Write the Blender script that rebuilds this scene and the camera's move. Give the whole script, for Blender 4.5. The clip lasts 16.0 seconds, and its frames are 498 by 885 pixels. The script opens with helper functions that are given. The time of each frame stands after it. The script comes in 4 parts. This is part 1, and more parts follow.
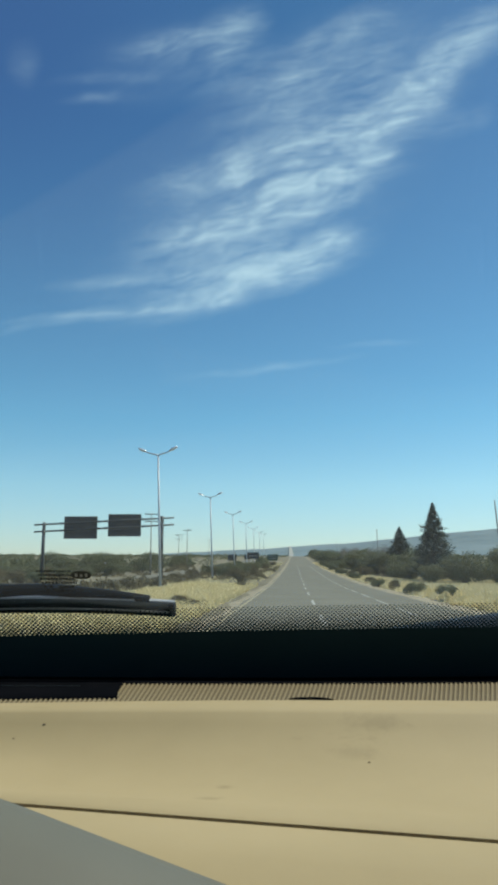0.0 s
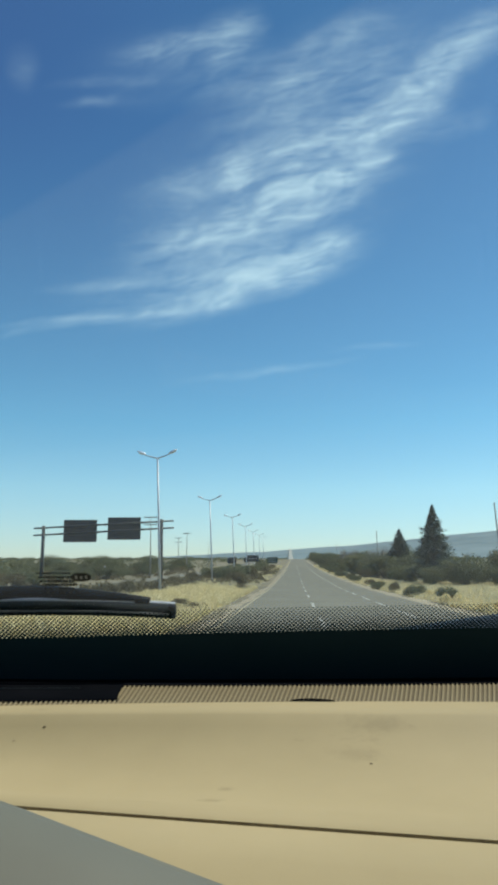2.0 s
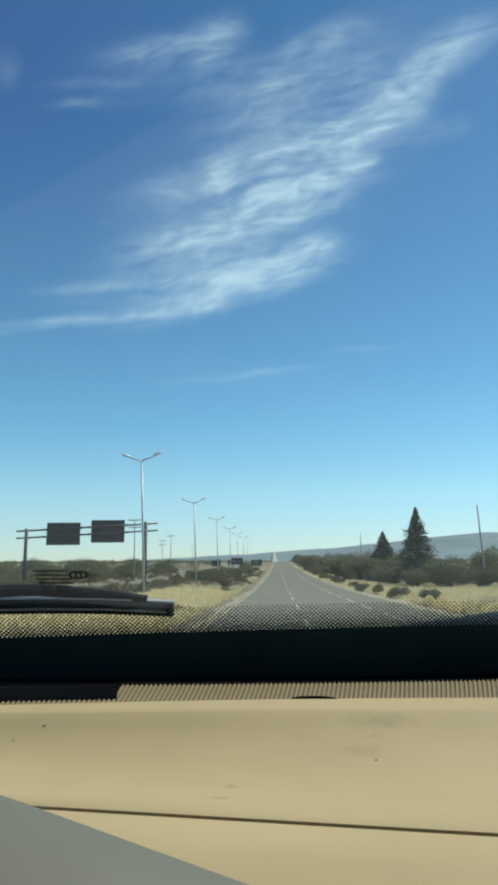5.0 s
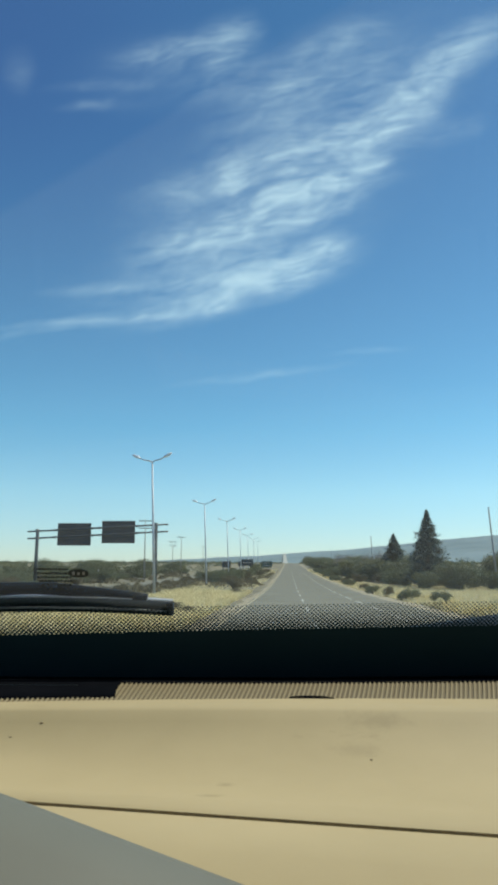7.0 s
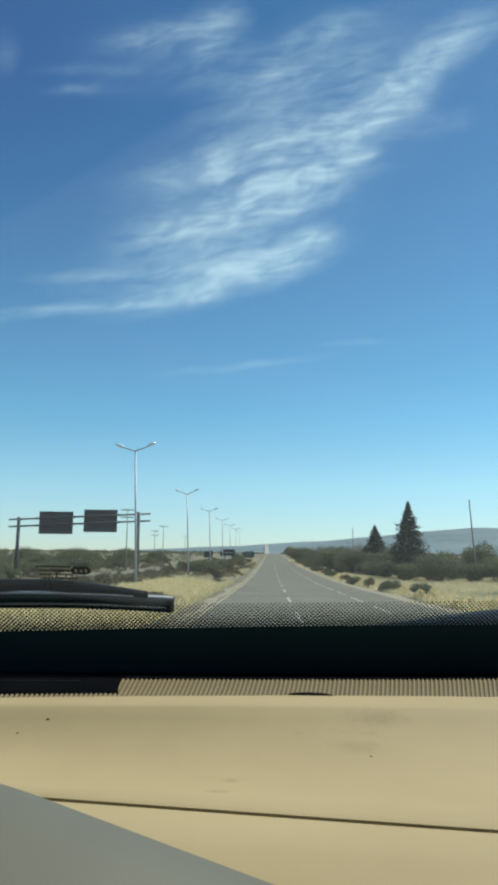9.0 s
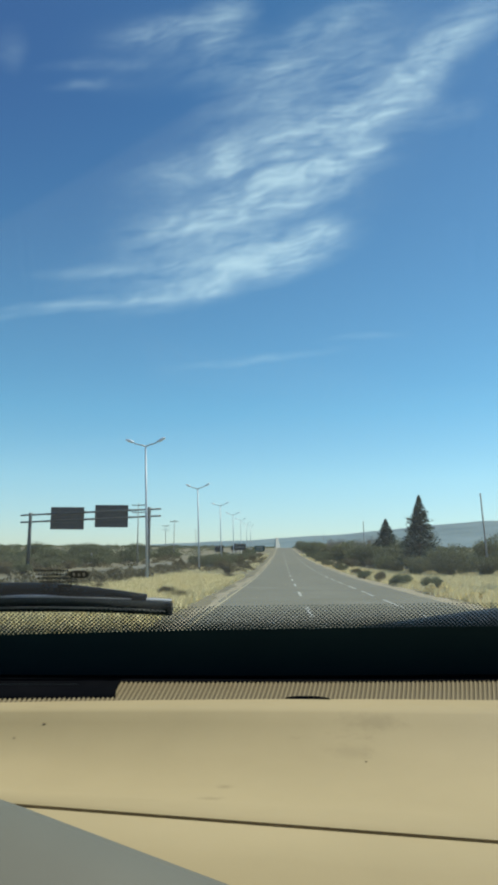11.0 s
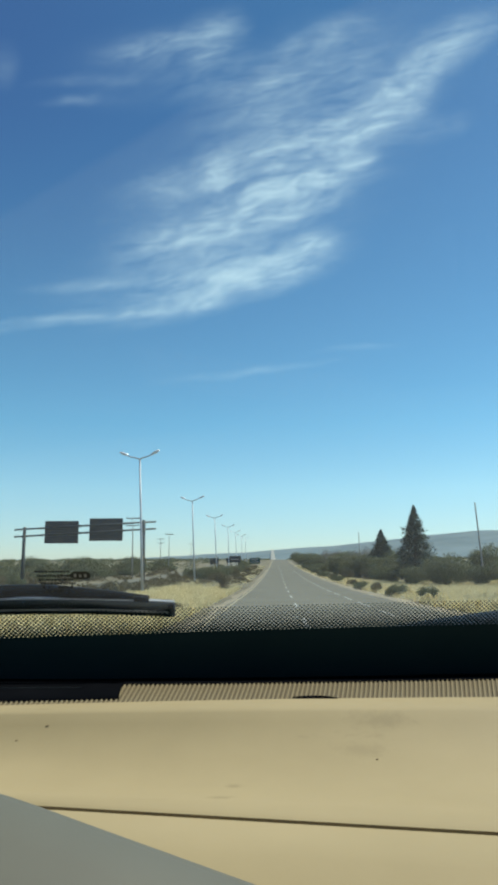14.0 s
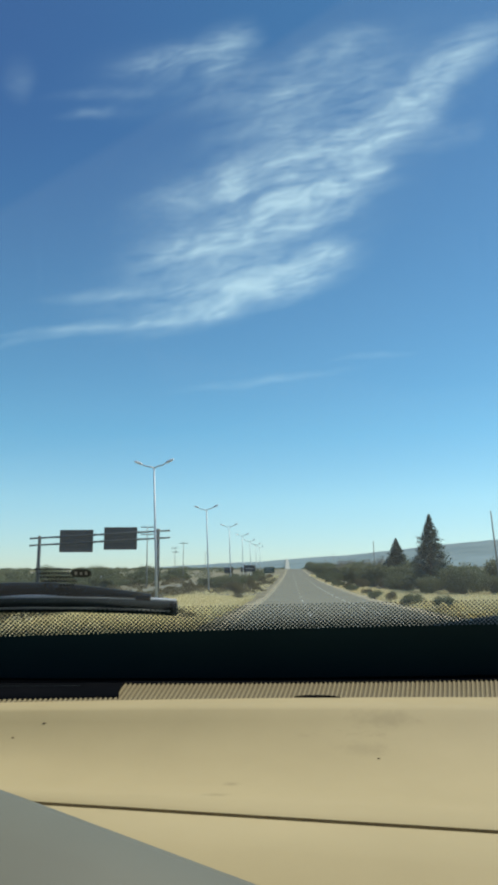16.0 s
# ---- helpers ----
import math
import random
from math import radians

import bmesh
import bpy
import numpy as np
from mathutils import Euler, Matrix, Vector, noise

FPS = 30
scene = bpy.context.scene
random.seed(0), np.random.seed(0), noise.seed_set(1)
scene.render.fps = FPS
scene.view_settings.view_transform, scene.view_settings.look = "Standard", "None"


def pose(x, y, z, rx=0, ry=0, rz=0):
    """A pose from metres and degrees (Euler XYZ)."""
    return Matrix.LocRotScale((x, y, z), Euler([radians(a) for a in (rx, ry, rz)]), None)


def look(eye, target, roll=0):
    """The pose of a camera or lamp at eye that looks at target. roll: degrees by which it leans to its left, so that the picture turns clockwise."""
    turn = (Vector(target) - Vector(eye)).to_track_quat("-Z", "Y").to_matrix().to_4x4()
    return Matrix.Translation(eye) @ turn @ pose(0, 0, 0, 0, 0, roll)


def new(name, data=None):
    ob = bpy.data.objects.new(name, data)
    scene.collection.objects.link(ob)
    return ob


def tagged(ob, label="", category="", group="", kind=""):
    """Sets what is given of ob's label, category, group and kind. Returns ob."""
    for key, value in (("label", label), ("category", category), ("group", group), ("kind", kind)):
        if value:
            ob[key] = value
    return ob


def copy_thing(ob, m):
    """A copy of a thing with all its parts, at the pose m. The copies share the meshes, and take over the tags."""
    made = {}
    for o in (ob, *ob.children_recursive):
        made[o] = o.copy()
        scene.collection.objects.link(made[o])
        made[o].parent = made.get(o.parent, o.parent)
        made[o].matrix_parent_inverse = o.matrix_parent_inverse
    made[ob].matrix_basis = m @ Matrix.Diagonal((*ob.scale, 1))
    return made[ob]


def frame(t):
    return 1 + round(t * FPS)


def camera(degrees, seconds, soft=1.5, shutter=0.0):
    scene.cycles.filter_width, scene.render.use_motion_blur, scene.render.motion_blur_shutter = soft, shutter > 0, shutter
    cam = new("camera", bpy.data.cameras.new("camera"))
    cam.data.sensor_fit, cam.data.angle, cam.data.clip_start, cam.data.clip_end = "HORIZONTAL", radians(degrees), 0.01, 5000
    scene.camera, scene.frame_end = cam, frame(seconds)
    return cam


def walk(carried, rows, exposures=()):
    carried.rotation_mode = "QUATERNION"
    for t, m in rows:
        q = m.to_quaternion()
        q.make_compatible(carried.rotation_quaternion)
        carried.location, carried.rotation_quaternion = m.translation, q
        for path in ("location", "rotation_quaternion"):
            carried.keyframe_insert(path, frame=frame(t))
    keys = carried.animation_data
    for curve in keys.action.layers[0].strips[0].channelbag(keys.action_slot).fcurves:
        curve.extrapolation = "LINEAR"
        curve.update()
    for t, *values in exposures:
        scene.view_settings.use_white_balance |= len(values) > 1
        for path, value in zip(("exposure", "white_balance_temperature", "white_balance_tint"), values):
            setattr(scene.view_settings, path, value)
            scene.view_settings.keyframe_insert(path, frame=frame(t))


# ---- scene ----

# ---------------------------------------------------------------- camera
# The camera is held by hand at the wheel of a car; the country is built as it stands round the car.
CAR_Y = 12.6
EYE = 1.5
cam = camera(38.0, 16.0, soft=3.7)
SWAY = [
    (0, 0.0151, -0.0034, 0.0061, 3.370, 99.852, 0.22), (0.5, 0.0201, 0.0001, 0.0032, 3.627, 100.050, 0.06), (1, 0.0108, -0.0039, 0.0031, 3.213, 100.067, 0.18),
    (1.5, 0.0178, 0.0011, -0.0004, 3.461, 100.139, 0.04), (2, 0.0139, -0.0008, 0.0038, 3.319, 100.075, 0.02), (2.5, 0.0003, 0.0026, -0.0015, 2.645, 99.940, -0.04),
    (3, 0.0068, -0.0038, 0.0054, 2.844, 99.793, 0.03), (3.5, 0.0008, 0.0010, -0.0016, 2.631, 100.128, -0.02), (4, -0.0028, 0.0072, -0.0045, 2.303, 100.257, -0.03),
    (6.5, -0.0159, 0.0036, -0.0031, 1.951, 100.287, -0.22), (7, 0.0070, 0.0059, -0.0071, 2.904, 100.389, 0.19), (7.5, 0.0008, 0.0005, -0.0035, 2.623, 100.393, -0.15),
    (8, 0.0080, -0.0010, 0.0013, 2.952, 100.399, -0.12), (8.5, 0.0019, 0.0065, 0.0014, 2.755, 100.108, -0.07), (9, -0.0201, -0.0160, 0.0060, 1.552, 99.627, 0.69),
    (11.5, 0.0025, -0.0140, 0.0195, 2.608, 99.179, 0.23), (12, 0.0013, -0.0113, 0.0160, 2.510, 99.242, -0.15), (12.5, -0.0024, -0.0044, 0.0101, 2.336, 99.517, -0.19),
    (13, -0.0163, -0.0135, 0.0192, 1.657, 99.382, 0.21), (13.5, -0.0148, -0.0036, 0.0050, 1.751, 99.845, -0.26), (14, -0.0132, -0.0001, -0.0006, 1.889, 100.124, -0.24),
    (14.5, -0.0128, 0.0022, -0.0038, 1.972, 100.187, -0.07), (15, -0.0070, 0.0045, -0.0074, 2.325, 100.412, -0.23), (15.5, 0.0020, 0.0123, -0.0113, 3.122, 100.621, -0.14),
    (16, 0.0041, 0.0161, -0.0173, 3.031, 100.838, -0.14)]
walk(cam, [(t, pose(dx, CAR_Y + dy, EYE + dz, tilt, 0, turn) @ Matrix.Rotation(radians(roll), 4, "Z")) for t, dx, dy, dz, turn, tilt, roll in SWAY], exposures=[(0, 0.26, 6500, 10), (1.2, 0.28, 6500, 10), (2.2, 0.35, 6500, 10), (3.0, 0.40, 6500, 10), (4.2, 0.37, 6500, 10), (9.2, 0.36, 6500, 10), (11.5, 0.33, 6500, 10), (13.0, 0.34, 6500, 10), (16, 0.37, 6500, 10)])

# ---------------------------------------------------------------- sky and sun
SUN_AZ, SUN_EL = radians(66), radians(52)
sun_way = Vector((math.sin(SUN_AZ) * math.cos(SUN_EL), math.cos(SUN_AZ) * math.cos(SUN_EL), math.sin(SUN_EL)))
sun = new("sun", bpy.data.lights.new("sun", "SUN"))
sun.data.energy, sun.data.angle, sun.data.color = 3.6, radians(0.5), (1.0, 0.94, 0.80)
sun.matrix_world = look(sun_way * 50, (0, 0, 0))


class Nodes:
    """Short hand for building node trees."""

    def __init__(self, tree):
        self.tree = tree

    def __call__(self, kind, *ins):
        n = self.tree.nodes.new(kind)
        for i, v in enumerate(ins):
            self.put(n, i, v)
        return n

    def put(self, n, i, v):
        if v is None:
            return
        if isinstance(v, bpy.types.NodeSocket):
            self.tree.links.new(v, n.inputs[i])
        else:
            n.inputs[i].default_value = v

    def math(self, op, a, b=None, clamp=False):
        n = self("ShaderNodeMath", a, b)
        n.operation, n.use_clamp = op, clamp
        return n.outputs[0]

    def vec(self, op, a, b=None):
        n = self("ShaderNodeVectorMath", a, b)
        n.operation = op
        return n.outputs["Value"] if op in ("DOT_PRODUCT", "LENGTH") else n.outputs[0]

    def span(self, v, a, b, c=0.0, d=1.0, smooth=False):
        n = self("ShaderNodeMapRange", v, a, b, c, d)
        n.interpolation_type = "SMOOTHSTEP" if smooth else "LINEAR"
        return n.outputs[0]

    def noise(self, v, scale, detail=4, rough=0.55, distort=0.0):
        n = self("ShaderNodeTexNoise")
        self.put(n, 0, v)
        for k, x in (("Scale", scale), ("Detail", detail), ("Roughness", rough), ("Distortion", distort)):
            n.inputs[k].default_value = x
        return n.outputs["Fac"]

    def mix(self, f, a, b, blend="MIX"):
        n = self("ShaderNodeMix")
        n.data_type, n.blend_type = "RGBA", blend
        self.put(n, 0, f), self.put(n, 6, a), self.put(n, 7, b)
        return n.outputs[2]


world = bpy.data.worlds.new("sky")
scene.world = world
world.use_nodes = True
world.node_tree.nodes.clear()
N = Nodes(world.node_tree)
sky = N("ShaderNodeTexSky")
sky.sky_type, sky.sun_disc, sky.sun_elevation, sky.sun_rotation = "NISHITA", False, SUN_EL, SUN_AZ
sky.altitude, sky.air_density, sky.dust_density, sky.ozone_density = 1500.0, 1.0, 0.8, 1.0
air = sky.outputs[0]
way = N("ShaderNodeTexCoord").outputs["Generated"]
# cirrus, drawn on a plane square to a fixed direction in the sky
aim = pose(0, 0, 0, 99.919, 0, 2.637).to_3x3()
ahead = N.vec("DOT_PRODUCT", way, tuple(-aim.col[2]))
front = N.math("MAXIMUM", ahead, 0.05)
plane = N("ShaderNodeCombineXYZ", N.math("DIVIDE", N.vec("DOT_PRODUCT", way, tuple(aim.col[0])), front),
          N.math("DIVIDE", N.vec("DOT_PRODUCT", way, tuple(aim.col[1])), front), 0.0).outputs[0]
wob = N("ShaderNodeTexNoise", plane)
wob.inputs["Scale"].default_value, wob.inputs["Detail"].default_value = 9.0, 3.0
bent = N.vec("ADD", plane, N.vec("MULTIPLY", N.vec("SUBTRACT", wob.outputs["Color"], (0.5, 0.5, 0.5)), (0.05, 0.025, 0.0)))
# across, up, lean in degrees, reach back and ahead, width below and above, thickness
WISPS = [(0.050, 0.242, 18, 0.258, 0.129, 0.0297, 0.0429, 0.98), (0.105, 0.279, 21, 0.109, 0.048, 0.0156, 0.0187, 0.62), (-0.149, 0.180, 7, 0.234, 0.180, 0.0086, 0.0125, 0.50),
         (-0.188, 0.222, 4, 0.117, 0.156, 0.0094, 0.0109, 0.30), (0.109, 0.356, 21, 0.265, 0.109, 0.0328, 0.0406, 0.74), (-0.009, 0.304, 14, 0.187, 0.117, 0.0312, 0.0390, 0.50),
         (0.198, 0.456, 34, 0.211, 0.098, 0.0359, 0.0429, 0.72), (0.232, 0.493, 48, 0.070, 0.055, 0.0328, 0.0359, 0.40), (0.062, 0.405, 18, 0.226, 0.148, 0.0312, 0.0351, 0.44),
         (-0.048, 0.370, 12, 0.133, 0.148, 0.0234, 0.0273, 0.34), (0.297, 0.553, 34, 0.125, 0.094, 0.0328, 0.0359, 0.74), (-0.034, 0.561, 40, 0.059, 0.059, 0.0375, 0.0375, 0.58),
         (-0.118, 0.550, 8, 0.094, 0.086, 0.0219, 0.0234, 0.38), (-0.227, 0.504, 3, 0.078, 0.094, 0.0094, 0.0101, 0.20), (-0.219, 0.476, 4, 0.066, 0.070, 0.0086, 0.0086, 0.20),
         (0.030, 0.503, 12, 0.133, 0.078, 0.0351, 0.0351, 0.38), (0.124, 0.565, 22, 0.109, 0.086, 0.0203, 0.0234, 0.42), (0.046, 0.456, 10, 0.125, 0.086, 0.0172, 0.0187, 0.28),
         (0.265, 0.442, 14, 0.070, 0.074, 0.0172, 0.0187, 0.28), (-0.326, 0.524, 80, 0.035, 0.035, 0.0219, 0.0219, 0.16), (0.026, 0.101, 7, 0.160, 0.130, 0.0055, 0.0070, 0.26),
         (0.162, 0.134, 6, 0.078, 0.078, 0.0047, 0.0055, 0.16), (0.175, 0.391, 15, 0.101, 0.035, 0.0101, 0.0117, 0.45), (-0.274, 0.171, 3, 0.101, 0.156, 0.0047, 0.0055, 0.28),
         (0.023, 0.347, 24, 0.258, 0.234, 0.1093, 0.1093, 0.36), (0.148, 0.483, 32, 0.226, 0.203, 0.0859, 0.0820, 0.32), (-0.071, 0.241, 12, 0.203, 0.187, 0.0586, 0.0547, 0.30),
         (-0.110, 0.526, 8, 0.156, 0.133, 0.0547, 0.0547, 0.16), (0.093, 0.526, 16, 0.156, 0.125, 0.0547, 0.0547, 0.22)]
body = None
for wx, wy, lean, tail, head, under, over, thick in WISPS:
    m = N("ShaderNodeMapping", bent, (wx, wy, 0.0), (0, 0, radians(lean)), (1.0, 1.0, 1.0))
    m.vector_type = "TEXTURE"
    at = N("ShaderNodeSeparateXYZ", m.outputs[0])
    lengthwise = N.math("MAXIMUM", N.math("MULTIPLY", at.outputs[0], 1 / head), N.math("MULTIPLY", at.outputs[0], -1 / tail))
    across = N.math("MAXIMUM", N.math("MULTIPLY", at.outputs[1], 1 / (over * 1.25)), N.math("MULTIPLY", at.outputs[1], -1 / (under * 1.15)))
    off = N.math("SQRT", N.math("ADD", N.math("MULTIPLY", lengthwise, lengthwise), N.math("MULTIPLY", across, across)))
    one = N.math("MULTIPLY", N.span(off, 1.15, 0.0, smooth=True), thick)
    body = one if body is None else N.math("ADD", body, one)
body = N.math("MINIMUM", body, 1.0)


def combed(lean, along, over):
    """The plane of the clouds, stretched along a lean."""
    m = N("ShaderNodeMapping", bent, (0, 0, 0), (0, 0, radians(lean)), (1 / along, 1 / over, 1.0))
    m.vector_type = "TEXTURE"
    return m.outputs[0]


strand = combed(15, 3.8, 22.0)
fibre = N.math("ADD", N.math("MULTIPLY", N.noise(strand, 1.6, 4, 0.55, 0.5), 0.66), N.math("MULTIPLY", N.noise(combed(9, 6.0, 24.0), 3.6, 5, 0.62, 0.6), 0.44))
mottle = combed(22, 9.0, 17.0)
cloud = N.math("MULTIPLY", N.math("MULTIPLY", body, N.span(fibre, 0.27, 0.80)), N.span(N.noise(mottle, 2.4, 3, 0.5, 0.3), 0.34, 0.64, 0.62, 1.15))
cloud = N.math("MULTIPLY", cloud, N.span(ahead, 0.2, 0.5), clamp=True)
up = N("ShaderNodeSeparateXYZ", way).outputs[2]
low = N.span(up, 0.55, 0.0)
haze = N.vec("MULTIPLY", N.vec("MULTIPLY", air, (0.555, 0.955, 0.985)), N.mix(low, (0.73, 0.77, 0.885, 1), (1.17, 1.145, 1.085, 1)))
haze = N.vec("MULTIPLY", haze, N.mix(N.span(up, 0.20, 0.02), (1, 1, 1, 1), (1.48, 0.95, 0.91, 1)))
haze = N.vec("MULTIPLY", haze, N.mix(N.span(up, 0.11, 0.015), (1, 1, 1, 1), (0.76, 0.80, 0.915, 1)))
# upper left darkened in the sky's colour, where the windscreen's dash reflection ends
sides = N("ShaderNodeSeparateXYZ", plane)
unreflected = N.math("MULTIPLY", N.span(sides.outputs[0], 0.12, -0.40, smooth=True), N.span(sides.outputs[1], 0.10, 0.62, smooth=True))
haze = N.vec("MULTIPLY", haze, N.mix(unreflected, (1, 1, 1, 1), (1.02, 0.88, 0.99, 1)))
lit = N.mix(N.math("MULTIPLY", cloud, 0.69), haze, (5.85, 7.75, 8.2, 1))
back = N("ShaderNodeBackground", lit, 0.1115)
N.tree.links.new(back.outputs[0], N("ShaderNodeOutputWorld").inputs[0])


# ---------------------------------------------------------------- materials
def material(name, low, high, rough=0.6, scale=3.0, fine=40.0, bump=0.15, metal=0.0, reach=0.02, per_piece=0.0, spots=None, coat=0.0, spec=0.5, smear=(1, 1, 1), marks=()):
    """Two colours mixed by coarse and fine noise, with fine relief. spots: colour, scale and share of stains."""
    m = bpy.data.materials.new(name)
    m.use_nodes = True
    m.node_tree.nodes.clear()
    n = Nodes(m.node_tree)
    at = n("ShaderNodeTexCoord").outputs["Object"]
    wide, grain = n.noise(at, scale, 5), n.noise(at, fine, 4, 0.6)
    f = n.math("ADD", n.math("MULTIPLY", wide, 0.65), n.math("MULTIPLY", grain, 0.35))
    f = n.span(f, 0.34, 0.66)
    colour = n.mix(f, (*low, 1), (*high, 1))
    if spots:
        colour = n.mix(n.math("MULTIPLY", n.span(n.noise(n.vec("MULTIPLY", at, smear), spots[1], 6, 0.65), 1 - spots[2], 1 - spots[2] + 0.12), 0.75), colour, (*spots[0], 1))
    for mx, my, wx, wy, share_of in marks:
        off = n.vec("LENGTH", n.vec("MULTIPLY", n.vec("SUBTRACT", at, (mx, my, 0)), (1 / wx, 1 / wy, 0)))
        mark = n.math("MULTIPLY", n.span(n.math("ADD", off, n.math("MULTIPLY", n.noise(at, 55.0, 4, 0.65), 1.6)), 1.75, 0.75, smooth=True), share_of)
        colour = n.mix(mark, colour, (low[0] * 0.42, low[1] * 0.42, low[2] * 0.40, 1))
    if per_piece:
        r = n("ShaderNodeObjectInfo").outputs["Random"]
        colour = n.mix(1.0, colour, n.mix(r, (1 - per_piece, 1 - per_piece, 1 - per_piece, 1), (1, 1, 1, 1)), "MULTIPLY")
    b = n("ShaderNodeBsdfPrincipled")
    n.tree.links.new(colour, b.inputs["Base Color"])
    n.tree.links.new(n.span(grain, 0.2, 0.8, rough - 0.08, min(1, rough + 0.08)), b.inputs["Roughness"])
    b.inputs["Metallic"].default_value, b.inputs["Coat Weight"].default_value = metal, coat
    b.inputs["Specular IOR Level"].default_value = spec
    if bump:
        k = n("ShaderNodeBump")
        k.inputs["Strength"].default_value, k.inputs["Distance"].default_value = bump, reach
        n.tree.links.new(n.math("ADD", grain, n.math("MULTIPLY", wide, 0.5)), k.inputs["Height"])
        n.tree.links.new(k.outputs[0], b.inputs["Normal"])
    n.tree.links.new(b.outputs[0], n("ShaderNodeOutputMaterial").inputs[0])
    return m


def leaf_material(name, low, high):
    """Leaves: colour varied leaf by leaf and bush by bush, with a little light let through."""
    m = bpy.data.materials.new(name)
    m.use_nodes = True
    m.node_tree.nodes.clear()
    n = Nodes(m.node_tree)
    geo = n("ShaderNodeNewGeometry").outputs["Random Per Island"]
    bush_r = n("ShaderNodeObjectInfo").outputs["Random"]
    colour = n.mix(n.math("ADD", n.math("MULTIPLY", geo, 0.7), n.math("MULTIPLY", bush_r, 0.3)), (*low, 1), (*high, 1))
    b = n("ShaderNodeBsdfPrincipled", colour)
    b.inputs["Roughness"].default_value = 0.7
    tr = n("ShaderNodeBsdfTranslucent", colour)
    mixed = n("ShaderNodeMixShader", 0.25, b.outputs[0], tr.outputs[0])
    n.tree.links.new(mixed.outputs[0], n("ShaderNodeOutputMaterial").inputs[0])
    return m


def glass_material():
    m = bpy.data.materials.new("windscreen_glass")
    m.use_nodes = True
    m.node_tree.nodes.clear()
    n = Nodes(m.node_tree)
    at = n("ShaderNodeTexCoord").outputs["Object"]
    clear = n("ShaderNodeBsdfTransparent", (0.93, 0.97, 0.95, 1))
    gloss = n("ShaderNodeBsdfGlossy", (1, 1, 1, 1))
    gloss.inputs["Roughness"].default_value = 0.02
    veil = n("ShaderNodeBsdfTranslucent", (0.42, 0.47, 0.52, 1))
    fres = n("ShaderNodeFresnel", 1.33)
    one = n("ShaderNodeMixShader", fres.outputs[0], clear.outputs[0], gloss.outputs[0])
    # translucent veil imitates haze and the dashboard's reflection, up to its slanting edge
    slant = n.vec("DOT_PRODUCT", at, (-0.524, 0.0, 1.0))
    film = n.math("MULTIPLY", n.span(n.noise(at, 3.0, 5), 0.25, 0.75, 0.6, 1.0), n.span(slant, 2.139, 2.127, 0.0, 0.064))
    two = n("ShaderNodeMixShader", film, one.outputs[0], veil.outputs[0])
    n.tree.links.new(two.outputs[0], n("ShaderNodeOutputMaterial").inputs[0])
    return m


DASH = material("beige_dash_plastic", (0.374, 0.319, 0.177), (0.430, 0.367, 0.207), 0.62, 5.0, 900.0, 0.12, reach=0.0006, spots=((0.265, 0.225, 0.125), 6.0, 0.36), spec=0.3, smear=(1.0, 2.6, 1.0),
                marks=((-0.056, 0.808, 0.014, 0.010, 0.40), (-0.066, 0.763, 0.020, 0.008, 0.34), (0.115, 0.935, 0.060, 0.020, 0.26), (0.083, 0.890, 0.050, 0.018, 0.20), (0.40, 0.66, 0.03, 0.02, 0.4)))
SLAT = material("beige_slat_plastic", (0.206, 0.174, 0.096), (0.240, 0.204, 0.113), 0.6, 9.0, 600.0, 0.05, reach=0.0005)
# the slats' beige darkened, so the shade between them is in the colour
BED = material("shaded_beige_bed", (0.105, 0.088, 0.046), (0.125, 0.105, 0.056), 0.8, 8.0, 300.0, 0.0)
GAP = material("dark_slot", (0.25, 0.205, 0.12), (0.30, 0.245, 0.145), 0.8, 8.0, 300.0, 0.0)
CRUMB = material("brown_crumb", (0.20, 0.165, 0.10), (0.25, 0.205, 0.125), 0.9, 60.0, 900.0, 0.0)
GREY = material("grey_hood_plastic", (0.106, 0.117, 0.095), (0.124, 0.136, 0.110), 0.6, 6.0, 700.0, 0.1, reach=0.0006)
BLACK = material("black_ceramic_print", (0.014, 0.035, 0.042), (0.0175, 0.042, 0.049), 0.6, 5.0, 200.0, 0.0, spec=0.1)
INSERT = material("black_insert_plastic", (0.0035, 0.0045, 0.006), (0.006, 0.007, 0.009), 0.75, 12.0, 500.0, 0.05, reach=0.0005, spec=0.0)
RUBBER = material("black_rubber", (0.004, 0.006, 0.007), (0.008, 0.011, 0.012), 0.5, 20.0, 300.0, 0.05, reach=0.0003, spec=0.10)
SATIN = material("satin_black_metal", (0.014, 0.022, 0.025), (0.026, 0.036, 0.039), 0.40, 14.0, 260.0, 0.03, reach=0.0003, spec=0.25)
GLINT = material("glint_grey_metal", (0.40, 0.42, 0.43), (0.54, 0.56, 0.57), 0.4, 30.0, 260.0, 0.03, metal=0.5, reach=0.0003)
INK = material("black_ink", (0.03, 0.034, 0.03), (0.045, 0.05, 0.045), 0.6, 30.0, 300.0, 0.0)
LINING = material("cabin_lining", (0.20, 0.17, 0.12), (0.25, 0.21, 0.15), 0.85, 3.0, 200.0, 0.05, reach=0.001)
PAINT = material("dark_car_paint", (0.012, 0.014, 0.018), (0.016, 0.018, 0.022), 0.5, 2.0, 60.0, 0.0, spec=0.15)
GLASS = glass_material()
ASPHALT = material("worn_asphalt", (0.152, 0.150, 0.113), (0.208, 0.206, 0.160), 0.92, 0.30, 14.0, 0.35, reach=0.012, spots=((0.128, 0.130, 0.100), 0.16, 0.40), spec=0.2)
